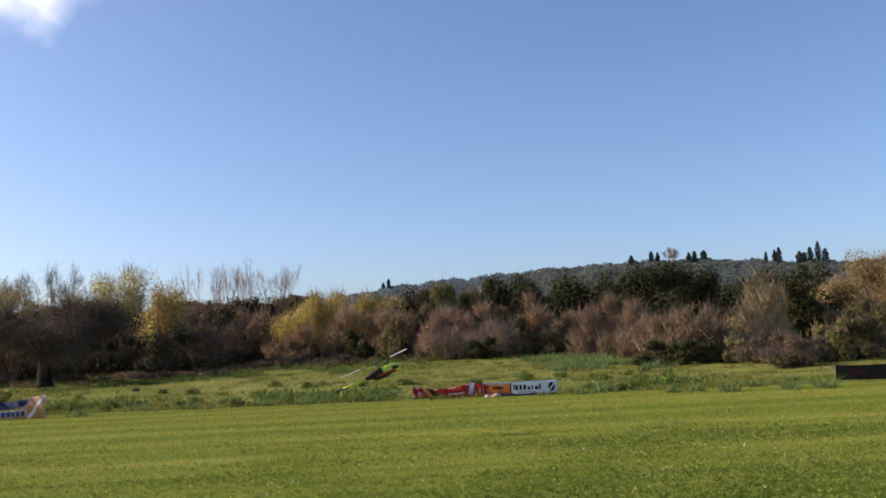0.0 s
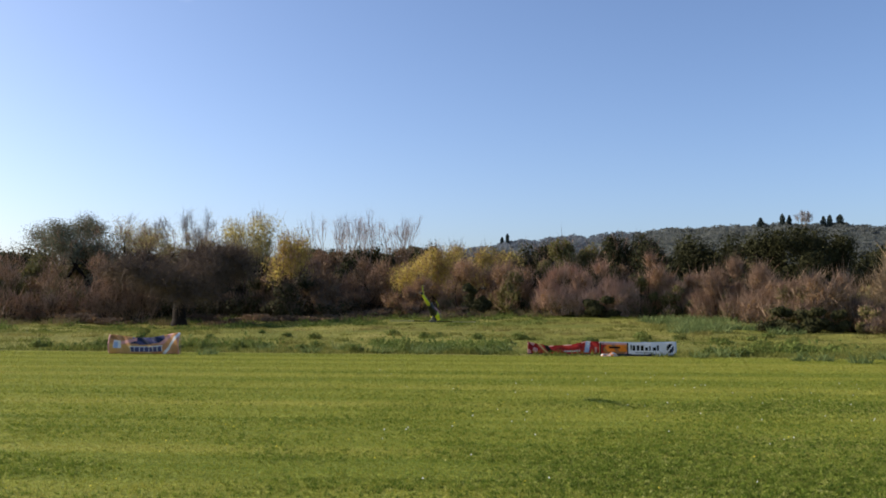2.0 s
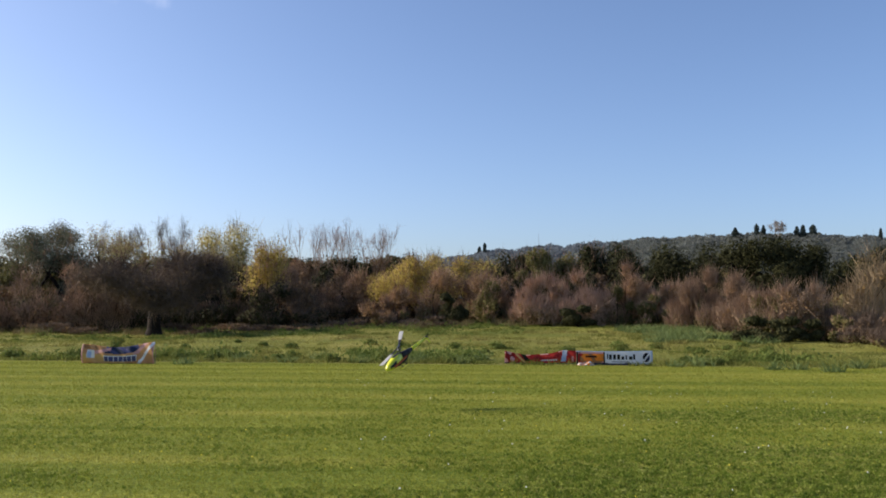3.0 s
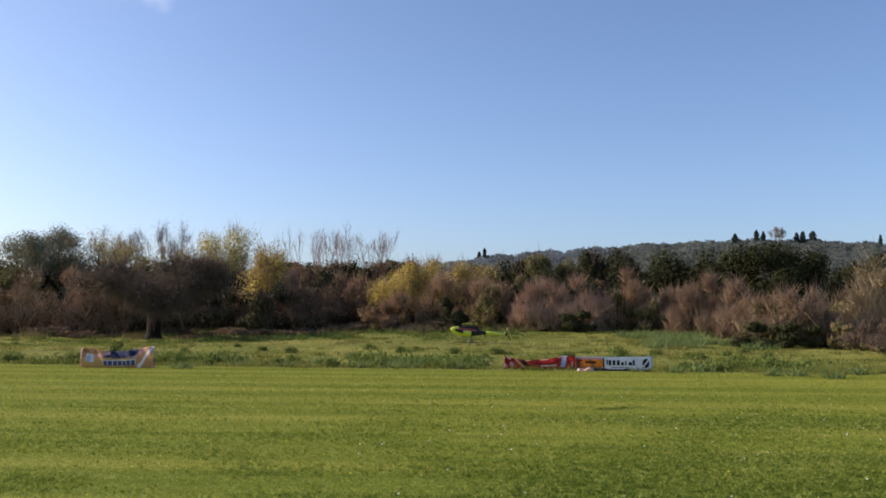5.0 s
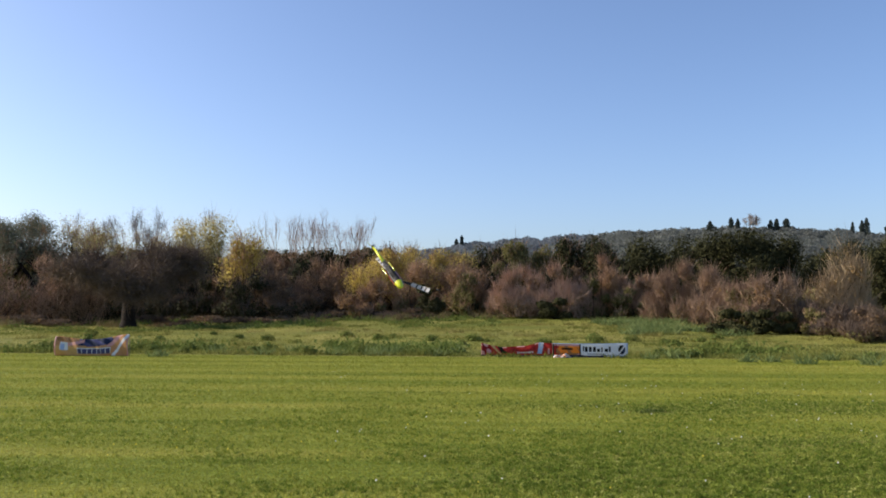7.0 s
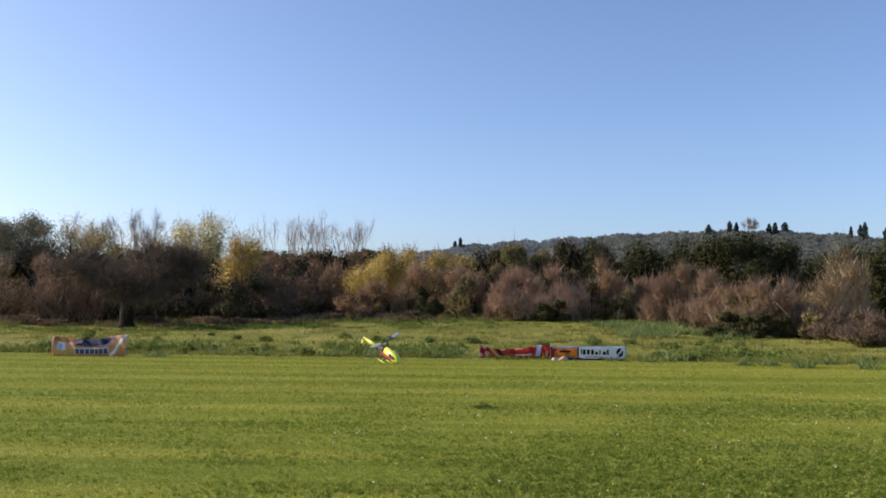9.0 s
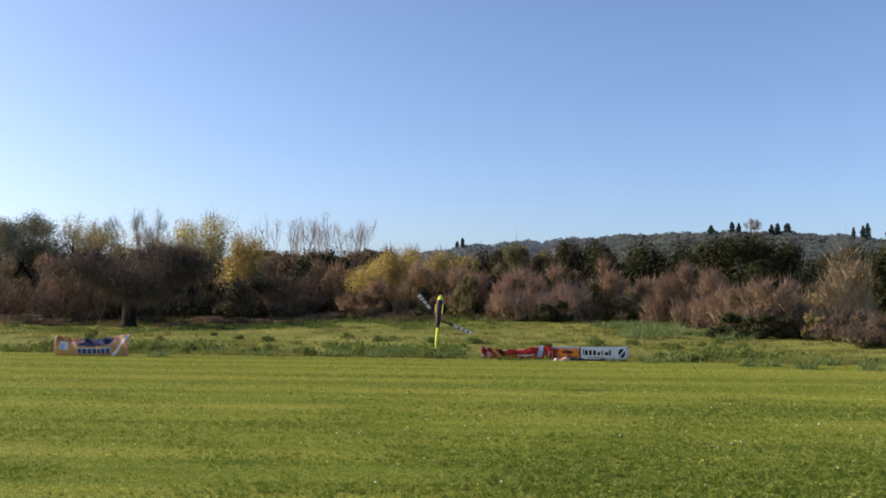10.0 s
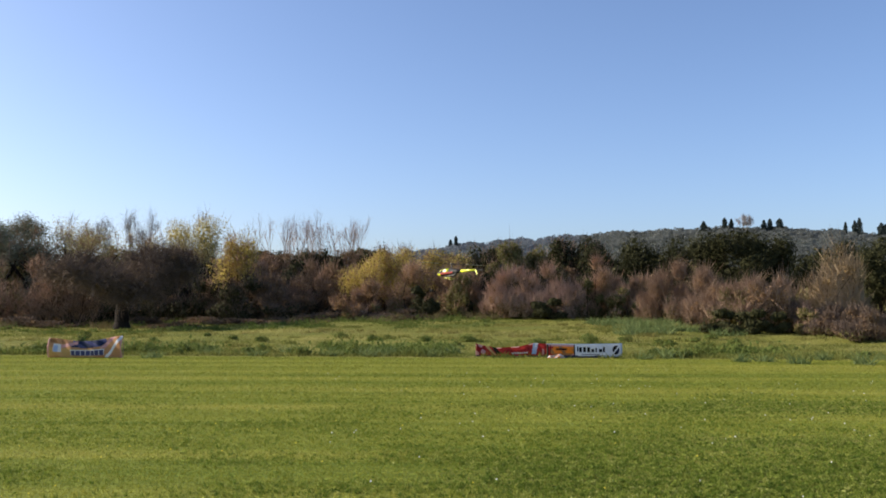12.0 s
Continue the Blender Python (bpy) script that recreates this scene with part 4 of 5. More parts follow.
    hgt = g.uniform(0.07, 0.20, n) * np.clip(0.9 + 0.8 * np.array([noise.noise(Vector((q * 0.5, 0, 9))) for q in x]), 0.3, 1.6)
    # trodden down where the banners stand
    clear = ((x > -12.0) & (x < -9.3) | (x > 0.7) & (x < 5.4) | (x > 13.3)) & (y < 26.75)
    x, y, hgt = x[~clear], y[~clear], hgt[~clear]
    v, f = blades(np.c_[x, y, lift(x, y) - 0.02], hgt, 0.02, g, 0.45)
    tagged(mesh_object("fringe_grass", v, f, BLADE_LONG), "dense unmown fringe of grass along the mown edge", "grass", kind="stuff")
    # small flowers in the lawn
    for mat, name, label, n in ((PETAL_YELLOW, "yellow_flowers", "tiny yellow dandelion heads in the lawn", 90), (PETAL_WHITE, "white_flowers", "tiny white daisies in the lawn", 100)):
        p = field_points(n, 6.5, 20, g, -33 if mat is PETAL_YELLOW else -8)
        V, F, o = [], [], 0
        for x, y in p:
            r, k = g.uniform(0.006, 0.011), 6
            a = np.arange(k) * 2 * np.pi / k
            v = np.r_[np.c_[x + np.cos(a) * r, y + np.sin(a) * r, np.full(k, 0.035)], [[x, y, 0.05]]]
            V.append(v)
            F.append(np.array([(i, (i + 1) % k, k) for i in range(k)]) + o)
            o += k + 1
        tagged(mesh_object(name, np.concatenate(V), np.concatenate(F), mat), label, "flower", kind="stuff")


build_weeds()

# ---- banners along the mown edge ----
def fabric(name, colour, colour2):
    m = leafy(name, [colour, colour2], 0.25, 2.5, 0.5)
    return m


CLOTH = {
    "red": fabric("red_print", (0.34, 0.022, 0.020), (0.48, 0.045, 0.032)),
    "dark_red": fabric("dark_red_print", (0.22, 0.012, 0.012), (0.30, 0.02, 0.02)),
    "orange": fabric("orange_print", (0.50, 0.25, 0.10), (0.60, 0.34, 0.16)),
    "hot": fabric("hot_orange_print", (0.75, 0.20, 0.02), (0.85, 0.32, 0.04)),
    "white": fabric("white_print", (0.70, 0.70, 0.72), (0.78, 0.78, 0.78)),
    "pink": fabric("pink_print_and_highlight", (0.60, 0.30, 0.28), (0.68, 0.40, 0.36)),
    "blue": fabric("blue_print", (0.06, 0.07, 0.16), (0.12, 0.12, 0.24)),
    "pale_blue": fabric("pale_blue_print", (0.35, 0.45, 0.62), (0.45, 0.55, 0.70)),
    "navy": fabric("navy_print", (0.02, 0.03, 0.07), (0.035, 0.045, 0.09)),
    "black": fabric("black_print", (0.005, 0.005, 0.005), (0.010, 0.009, 0.009)),
    "maroon": fabric("maroon_print", (0.022, 0.006, 0.006), (0.045, 0.010, 0.010)),
    "brown": fabric("brown_print", (0.30, 0.14, 0.05), (0.38, 0.20, 0.08)),
    "yellow": fabric("yellow_print", (0.58, 0.36, 0.12), (0.66, 0.44, 0.18)),
}
STAKE = worn("stake_wood", (0.10, 0.08, 0.06), (0.18, 0.15, 0.11), 8, 0.8)


def banner(name, label, start, end, shape, paint, nu=110, nv=22, belly=0.05, stakes=(0.0, 1.0), stake_h=0.5):
    """A cloth banner pegged to low stakes: shape(u) gives its bottom and top, paint(u, v) its print."""
    root = new(name)
    a, b = Vector(start), Vector(end)
    root.location = (a + b) / 2
    run = b - a
    side = Vector((run.y, -run.x, 0)).normalized()      # towards the lawn
    us, vs = np.linspace(0, 1, nu + 1), np.linspace(0, 1, nv + 1)
    v = []
    for q in vs:
        for u in us:
            lo, hi = shape(u)
            p = a + run * u - root.location
            fold = belly * math.sin(math.pi * q) * (0.6 + 0.4 * math.sin(u * 19 + q * 3)) + min(0.012, belly * 0.2) * math.sin(u * 47 + q * 9) + 0.03 * (1 - q)
            v.append((p.x + side.x * fold, p.y + side.y * fold, lo + (hi - lo) * q))
    i, j = np.meshgrid(np.arange(nu), np.arange(nv))
    k = (j * (nu + 1) + i).ravel()
    f = np.stack([k, k + 1, k + nu + 2, k + nu + 1], -1)
    cloth = mesh_object("cloth", v, f, CLOTH["white"], root, True)
    cloth.data.materials.clear()
    names = list(CLOTH)
    for n in names:
        cloth.data.materials.append(CLOTH[n])
    cloth.data.polygons.foreach_set("material_index", [names.index(paint((x + 0.5) / nu, (y + 0.5) / nv)) for y in range(nv) for x in range(nu)])
    thick = cloth.modifiers.new("thickness", "SOLIDIFY")
    thick.thickness = 0.004
    for u in stakes:
        p = a + run * u - root.location - side * 0.04
        sv, sf = tubes(np.array([[p.x, p.y, -0.05]]), np.array([[p.x, p.y, stake_h]]), np.array([0.012]), np.array([0.010]), 6)
        mesh_object("stake", sv, sf, STAKE, root, True)
    tagged(root, label, "banner", "banners along the mown edge")
    return root


def left_shape(u):
    sag = 0.12 * math.sin(math.pi * min(1, max(0, (u - 0.05) / 0.9))) ** 1.3
    return 0.0 - 0.03 * math.sin(u * 3.1), 0.56 - sag + 0.07 * u


def left_paint(u, v):
    fold = 0.775 + 0.215 * v                 # the white edge folds over from the top corner
    if abs(u - fold) < 0.024:
        return "white"
    if u > fold:
        return "orange" if u < 0.985 else "pink"
    if u < 0.02:
        return "pink"
    if abs(u - 0.12) < 0.05 and abs(v - 0.52) < 0.2:
        return "pale_blue" if abs(u - 0.105) < 0.02 and v < 0.62 else "white"
    # highlight on a wrinkle, painted as a slanting pink stripe
    if 0.16 < u < 0.40 and abs(v - 0.66 - 1.3 * (u - 0.22)) < 0.09:
        return "pink"
    if v > 0.60 + 0.03 * math.sin(u * 21) and 0.33 < u < 0.97 - 0.45 * (1 - v) and u < 0.74 + 0.05 * math.sin(v * 9):
        return "navy" if math.sin(u * 31 + v * 14) > -0.3 else "blue"
    if 0.17 < v < 0.50 and 0.31 < u < 0.765:
        k = (u - 0.315) / 0.064
        return "blue" if k % 1 < 0.84 and 0.20 < v < 0.47 else "white"
    if v > 0.78 and u < 0.36:
        return "brown" if math.sin(u * 40 + 6 * v) > -0.2 else "orange"
    if v > 0.55 and u > 0.70:
        return "orange" if math.sin(u * 30 - 9 * v) > -0.4 else "pink"
    if v < 0.10:
        return "orange"
    return "yellow" if v < 0.55 and u < 0.6 else "orange"


def red_shape(u):
    top = np.interp(u, [0, 0.06, 0.30, 0.62, 0.80, 1.0], [0.40, 0.36, 0.27, 0.32, 0.42, 0.40])
    return 0.02, float(top)


def red_paint(u, v):
    if u < 0.14 and v > 0.1:
        return "pink" if math.sin(u * 60 + 4 * v) + math.sin(v * 9 - 20 * u) > 0.3 else "dark_red"
    if abs(u - 0.16 - 0.16 * (0.9 - v)) < 0.018 or abs(u - 0.30 + 0.14 * v) < 0.014:
        return "yellow"
    if abs(u - 0.26 - 0.10 * (0.9 - v)) < 0.035 and v > 0.25:
        return "black"
    if v < 0.09:
        return "navy"
    if 0.50 < u < 0.72 and 0.26 < v < 0.42:
        return "white" if (u * 33) % 1 < 0.75 else "red"
    if 0.40 < u < 0.74 and 0.5 < v < 0.66:
        return "dark_red" if (u * 21) % 1 < 0.7 else "red"
    if 0.775 < u < 0.86 and v > 0.2 and abs(u - 0.815 - 0.03 * (v - 0.5)) < 0.032:
        return "pale_blue" if v < 0.75 or u < 0.82 else "white"
    if 0.92 < u < 0.945 and 0.2 < v < 0.6:
        return "pink"
    # light catching the top edge, painted on as pink flecks
    if v > 0.93:
        return "pink" if math.sin(u * 26) > 0.2 else "dark_red"
    return "dark_red" if math.sin(u * 37 + v * 5) * math.sin(u * 13 - v * 7) > 0.5 else "red"


def white_shape(u):
    return 0.0 + 0.03 * max(0, 0.1 - u), 0.41 + 0.02 * u - 0.015 * math.sin(u * 3.1)


def white_paint(u, v):
    if v < 0.17 + 0.02 * math.sin(u * 9) and u > 0.22:
        return "pale_blue" if u > 0.72 and abs(v - 0.16 + 0.5 * (0.86 - u)) < 0.10 else "navy"
    if u > 0.985 or v > 0.97:
        return "pale_blue"
    if u < 0.37:                                        # a glowing orange car on fire colours
        if (u < 0.055 and (u * 60) % 2 < 1) or 0.355 < u:
            return "black"
        if v < 0.2 and u < 0.30:
            return "white" if (u * 25) % 1 < 0.6 else "hot"
        car = ((u - 0.20) / 0.16) ** 2 + ((v - 0.46) / 0.38) ** 2
        if car < 1:
            return "maroon" if abs(v - 0.62) < 0.07 and 0.12 < u < 0.26 else "brown" if v < 0.32 or math.sin(u * 40 + v * 5) < -0.6 else "hot"
        return "pink" if v > 0.8 else "red" if u < 0.08 else "hot" if v > 0.5 else "pink"
    if 0.40 < u < 0.42 and 0.45 < v < 0.8:
        return "black"
    if 0.43 < u < 0.80 and 0.40 < v < 0.78:             # maker's mark in plain blocks
        k = (u - 0.43) / 0.0529
        tall = (1.0, 1.0, 1.0, 0.66, 0.88, 0.66, 1.0)[min(6, int(k))]
        if k % 1 < (0.72 if tall < 0.7 or k < 3 else 0.42) and v < 0.40 + 0.36 * tall:
            return "black"
    if ((u - 0.92) / 0.045) ** 2 + ((v - 0.56) / 0.32) ** 2 < 1 and abs((u - 0.92) * 7 - (v - 0.56)) > 0.08:
        return "black" if u < 0.925 else "navy"
    if 0.46 < u < 0.7 and 0.24 < v < 0.29:
        return "navy"
    return "white"


def black_paint(u, v):
    return "maroon" if 0.30 < u < 0.62 and 0.35 < v < 0.68 and (u * 23) % 1 < 0.55 else "black"


banner("orange_banner", "crumpled orange banner with blue print and folded white edge", (-11.55, 25.66, 0), (-9.38, 25.6, 0), left_shape, left_paint, belly=0.10)
banner("red_banner", "sagging red advertising banner staked along the mown edge", (0.88, 26.5, 0), (3.02, 26.35, 0), red_shape, red_paint, stake_h=0.40)
white_banner = banner("white_banner", "white advertising banner with orange car print", (2.98, 26.2, 0), (5.17, 26.1, 0), white_shape, white_paint, belly=0.03, stake_h=0.43)
def crumple(root, x, y, w, h, seed):
    """A loose end of the cloth, crumpled on the grass at the banner's foot."""
    g = np.random.default_rng(seed)
    nu, nv = 22, 12
    v = []
    for j in range(nv + 1):
        for i in range(nu + 1):
            a, b = i / nu, j / nv
            heap = h * math.sin(math.pi * b) ** 0.7 * (0.55 + 0.45 * math.sin(a * 9 + 2 * b)) * math.sin(math.pi * min(1, a * 1.02)) ** 0.5
            v.append((x + w * (a - 0.5) + 0.02 * g.normal(), y - 0.16 * b + 0.01 * g.normal(), max(0.012, heap + 0.008 * g.normal())))
    k = np.array([j * (nu + 1) + i for j in range(nv) for i in range(nu)])
    ob = mesh_object("loose_end", v, np.stack([k, k + 1, k + nu + 2, k + nu + 1], -1), CLOTH["white"], root, True)
    ob.data.materials.append(CLOTH["hot"])
    ob.data.polygons.foreach_set("material_index", [int(math.sin(i * 0.9 + j * 1.3) > 0.25) for j in range(nv) for i in range(nu)])
    ob.modifiers.new("thickness", "SOLIDIFY").thickness = 0.004
    tagged(ob, "crumpled white and orange loose end of cloth")


banner("black_banner", "black banner with dull red print behind weeds", (13.55, 25.75, 0), (14.85, 25.15, 0), lambda u: (0.07, 0.52 - 0.02 * math.sin(3.1 * u)), black_paint, 60, 14, 0.004, stake_h=0.53)
banner("black_banner", "black banner with dull red print behind weeds", (14.9, 25.1, 0), (16.3, 24.5, 0), lambda u: (0.06, 0.52 - 0.02 * math.sin(3.1 * u)), black_paint, 60, 14, 0.004, stake_h=0.53)
crumple(white_banner, -0.86, -0.12, 0.46, 0.13, 5)

# ---- model helicopter ----
YELLOW = worn("neon_yellow_paint", (0.56, 0.60, 0.025), (0.64, 0.66, 0.05), 12, 0.22, spec=0.6)
BLACK = worn("carbon_black", (0.010, 0.010, 0.010), (0.024, 0.023, 0.022), 30, 0.55, spec=0.2)
RED = worn("red_panel_paint", (0.30, 0.032, 0.026), (0.38, 0.05, 0.036), 15, 0.35, spec=0.4)


def spinning_blade():
    """Pale composite blade, thinned by its fast spin."""
    m = worn("pale_blade", (0.52, 0.51, 0.50), (0.62, 0.61, 0.58), 10, 0.4, spec=0.4)
    n, l = m.node_tree.nodes, m.node_tree.links
    clear, mx = n.new("ShaderNodeBsdfTransparent"), n.new("ShaderNodeMixShader")
    mx.inputs["Fac"].default_value = 0.42
    l.new(n["Principled BSDF"].outputs[0], mx.inputs[1])
    l.new(clear.outputs[0], mx.inputs[2])
    l.new(mx.outputs[0], n["Material Output"].inputs["Surface"])
    return m


BLADE_WHITE = spinning_blade()
METAL = worn("dark_anodised_metal", (0.06, 0.06, 0.065), (0.12, 0.12, 0.12), 20, 0.4, 0.8)


def loft(sections, k=18, a0=0.0, a1=360.0, puff=1.0, caps=True):
    """A skin through rings across x: each section is (x, z, half width, half height, squareness)."""
    bm = bmesh.new()
    whole = abs(a1 - a0) >= 359.9
    n = k if whole else k + 1
    rings = []
    for x, z, hw, hh, sq in sections:
        ring = []
        for i in range(n):
            a = radians(a0 + (a1 - a0) * i / k)
            c, s = math.cos(a), math.sin(a)
            ring.append(bm.verts.new((x, math.copysign(abs(c) ** sq, c) * hw * puff, z + math.copysign(abs(s) ** sq, s) * hh * puff)))
        rings.append(ring)
    for r0, r1 in zip(rings, rings[1:]):
        for i in range(n if whole else n - 1):
            bm.faces.new((r0[i], r0[(i + 1) % n], r1[(i + 1) % n], r1[i]))
    if whole and caps:
        bm.faces.new(rings[0][::-1])
        bm.faces.new(rings[-1])
    bmesh.ops.recalc_face_normals(bm, faces=bm.faces)
    return bm


def bar(points, r, k=8):
    """A round rod through points."""
    p = np.array(points, float)
    v, f = tubes(p[:-1], p[1:], np.full(len(p) - 1, r), np.full(len(p) - 1, r), k)
    bm = bmesh.new()
    vs = [bm.verts.new(q) for q in v]
    for q in f:
        bm.faces.new([vs[i] for i in q])
    bmesh.ops.remove_doubles(bm, verts=bm.verts, dist=0.0005)
    return bm


def slab(outline, y0, y1):
    """A plate cut from an outline in x and z, from y0 to y1, with softened rims."""
    bm = bmesh.new()
    lo, hi = [bm.verts.new((x, y0, z)) for x, z in outline], [bm.verts.new((x, y1, z)) for x, z in outline]
    n = len(outline)
    bm.faces.new(lo)
    bm.faces.new(hi[::-1])
    for i in range(n):
        bm.faces.new((lo[i], hi[i], hi[(i + 1) % n], lo[(i + 1) % n]))
    bmesh.ops.recalc_face_normals(bm, faces=bm.faces)
    return bm


def wing(x0, x1, c0, c1, t0, t1):
    """A rotor blade's section of length along x, with chord c and thickness t."""
    bm = bmesh.new()
    prof = [(-0.5, 0.0), (-0.3, 0.5), (0.1, 0.5), (0.5, 0.05), (0.5, -0.05), (0.1, -0.3), (-0.3, -0.35)]
    rings = [[bm.verts.new((x, py * c, pz * t)) for py, pz in prof] for x, c, t in ((x0, c0, t0), ((x0 + x1) / 2, (c0 + c1) / 2, (t0 + t1) / 2), (x1, c1, t1))]
    n = len(prof)
    for r0, r1 in zip(rings, rings[1:]):
        for i in range(n):
            bm.faces.new((r0[i], r0[(i + 1) % n], r1[(i + 1) % n], r1[i]))
    bm.faces.new(rings[0][::-1])
    bm.faces.new(rings[-1])
    bmesh.ops.recalc_face_normals(bm, faces=bm.faces)
    return bm


def build_helicopter():
    """Nose along +x, rotor shaft along +z through the origin."""
    heli = new("model_helicopter")
    skin = [(0.44, -0.030, 0.004, 0.004, 0.9), (0.425, -0.028, 0.026, 0.026, 0.9), (0.38, -0.020, 0.050, 0.054, 0.85), (0.30, -0.008, 0.066, 0.076, 0.8), (0.22, 0.002, 0.072, 0.086, 0.8), (0.14, 0.006, 0.072, 0.088, 0.8), (0.04, 0.006, 0.066, 0.082, 0.8), (-0.08, 0.004, 0.054, 0.066, 0.8), (-0.18, 0.003, 0.042, 0.050, 0.85), (-0.27, 0.003, 0.034, 0.038, 0.9)]
    canopy = part("canopy", loft(skin[:7]), YELLOW, heli, "neon yellow canopy")
    for name, a0, a1 in (("window", -12, 24), ("window", 156, 192)):
        part(name, loft(skin[2:5], 6, a0, a1, 1.012), BLACK, canopy, "black painted window")
    part("rear_body", loft(skin[6:], 18), BLACK, heli, "black carbon rear body")
    for a0, a1 in ((-38, -6), (186, 218)):
        part("side_panel", loft([skin[3], skin[4], skin[5], skin[6], skin[7]], 6, a0, a1, 1.024), RED, heli, "red side panel")
    for a0, a1 in ((-90, -36), (216, 270)):
        part("belly", loft(skin[3:8], 10, a0, a1, 1.014), BLACK, heli, "black lower side of the fuselage")
    part("top_stripe", loft([skin[4], skin[5], skin[6], skin[7]], 6, 74, 106, 1.012), BLACK, heli, "black painted spine")
    part("keel", slab([(0.26, -0.07), (0.10, -0.108), (-0.10, -0.10), (-0.18, -0.05), (-0.10, -0.04), (0.22, -0.05)], -0.026, 0.026), BLACK, heli, "black carbon lower frame", False)
    part("boom_root", loft([(-0.26, 0.003, 0.033, 0.037, 0.9), (-0.31, 0.003, 0.029, 0.033, 0.95)], 14), BLACK, heli, "black boom root")
    part("tail_boom", loft([(-0.31, 0.003, 0.029, 0.033, 1.0), (-0.55, 0.002, 0.023, 0.026, 1.0), (-0.775, 0.001, 0.016, 0.018, 1.0)], 14), YELLOW, heli, "neon yellow tail boom")
    part("tail_gearbox", loft([(-0.765, 0.001, 0.020, 0.020, 0.8), (-0.79, 0.001, 0.022, 0.022, 0.8), (-0.815, 0.001, 0.014, 0.014, 0.9)], 10), BLACK, heli)
    part("tail_fin", slab([(-0.76, 0.010), (-0.80, -0.010), (-0.84, -0.105), (-0.822, -0.118), (-0.783, -0.05), (-0.745, -0.010)], 0.017, 0.024), YELLOW, heli, "small neon yellow fin pointing down", False)
    for sy in (-1, 1):
        part("skid", bar([(0.15, 0.066 * sy, -0.135), (0.125, 0.07 * sy, -0.148), (-0.05, 0.07 * sy, -0.148), (-0.07, 0.068 * sy, -0.142)], 0.0065), YELLOW, heli, "neon yellow skid")
        for x in (0.09, -0.02):
            part("strut", bar([(x, 0.022 * sy, -0.09), (x, 0.05 * sy, -0.108), (x - 0.005, 0.07 * sy, -0.147)], 0.0065), BLACK, heli)
    part("mast", bar([(0, 0, 0.08), (0, 0, 0.19)], 0.009), METAL, heli, "dark metal shaft")
    part("swashplate", loft([(-0.001, 0, 0.002, 0.002, 1), (0.0, 0, 0.034, 0.034, 1), (0.014, 0, 0.034, 0.034, 1), (0.015, 0, 0.002, 0.002, 1)], 14), METAL, heli, "dark metal swashplate").matrix_basis = pose(0, 0, 0.128, 0, -90, 0)
    rotor, blades_of = new("main_rotor"), []
    rotor.parent = heli
    rotor.location = (0, 0, 0.185)
    part("rotor_head", loft([(-0.06, 0, 0.011, 0.011, 0.8), (-0.03, 0, 0.02, 0.017, 0.8), (0.03, 0, 0.02, 0.017, 0.8), (0.06, 0, 0.011, 0.011, 0.8)], 10), METAL, rotor, "dark metal rotor head")
    for turn in (0, 180):
        bl = part("blade", wing(0.055, 0.32, 0.026, 0.050, 0.014, 0.008), BLACK, rotor, "black blade root", False)
        blades_of.append((turn, bl))
        tip = part("blade_tip", wing(0.32, 0.71, 0.060, 0.076, 0.008, 0.006), BLADE_WHITE, rotor, "pale outer half of the rotor blade", False)
        blades_of.append((turn, tip))
        for x in (0.43, 0.53, 0.62):
            band = part("band", slab([(x, -0.0035), (x + 0.028, -0.0035), (x + 0.028, -0.0015), (x, -0.0015)], -0.030, 0.030), BLACK, rotor, "black band under the blade", False)
            blades_of.append((turn, band))
    tail_rotor = new("tail_rotor")
    tail_rotor.parent = heli
    tail_rotor.matrix_basis = pose(-0.795, -0.035, 0.001)
    part("tail_hub", bar([(0, 0.035, 0), (0, -0.012, 0)], 0.008), METAL, tail_rotor)
    for turn in (0, 180):
        bl = part("tail_blade", wing(0.015, 0.125, 0.022, 0.026, 0.005, 0.003), BLACK, tail_rotor, "small black blade", False)
        bl.matrix_basis = pose(0, 0, 0, 0, turn, 0) @ pose(0, 0, 0, 90)
    tagged(heli, "neon yellow and black radio-controlled model helicopter in the air", "model helicopter")
    return heli, rotor, tail_rotor, blades_of


heli, rotor, tail_rotor, rotor_blades = build_helicopter()

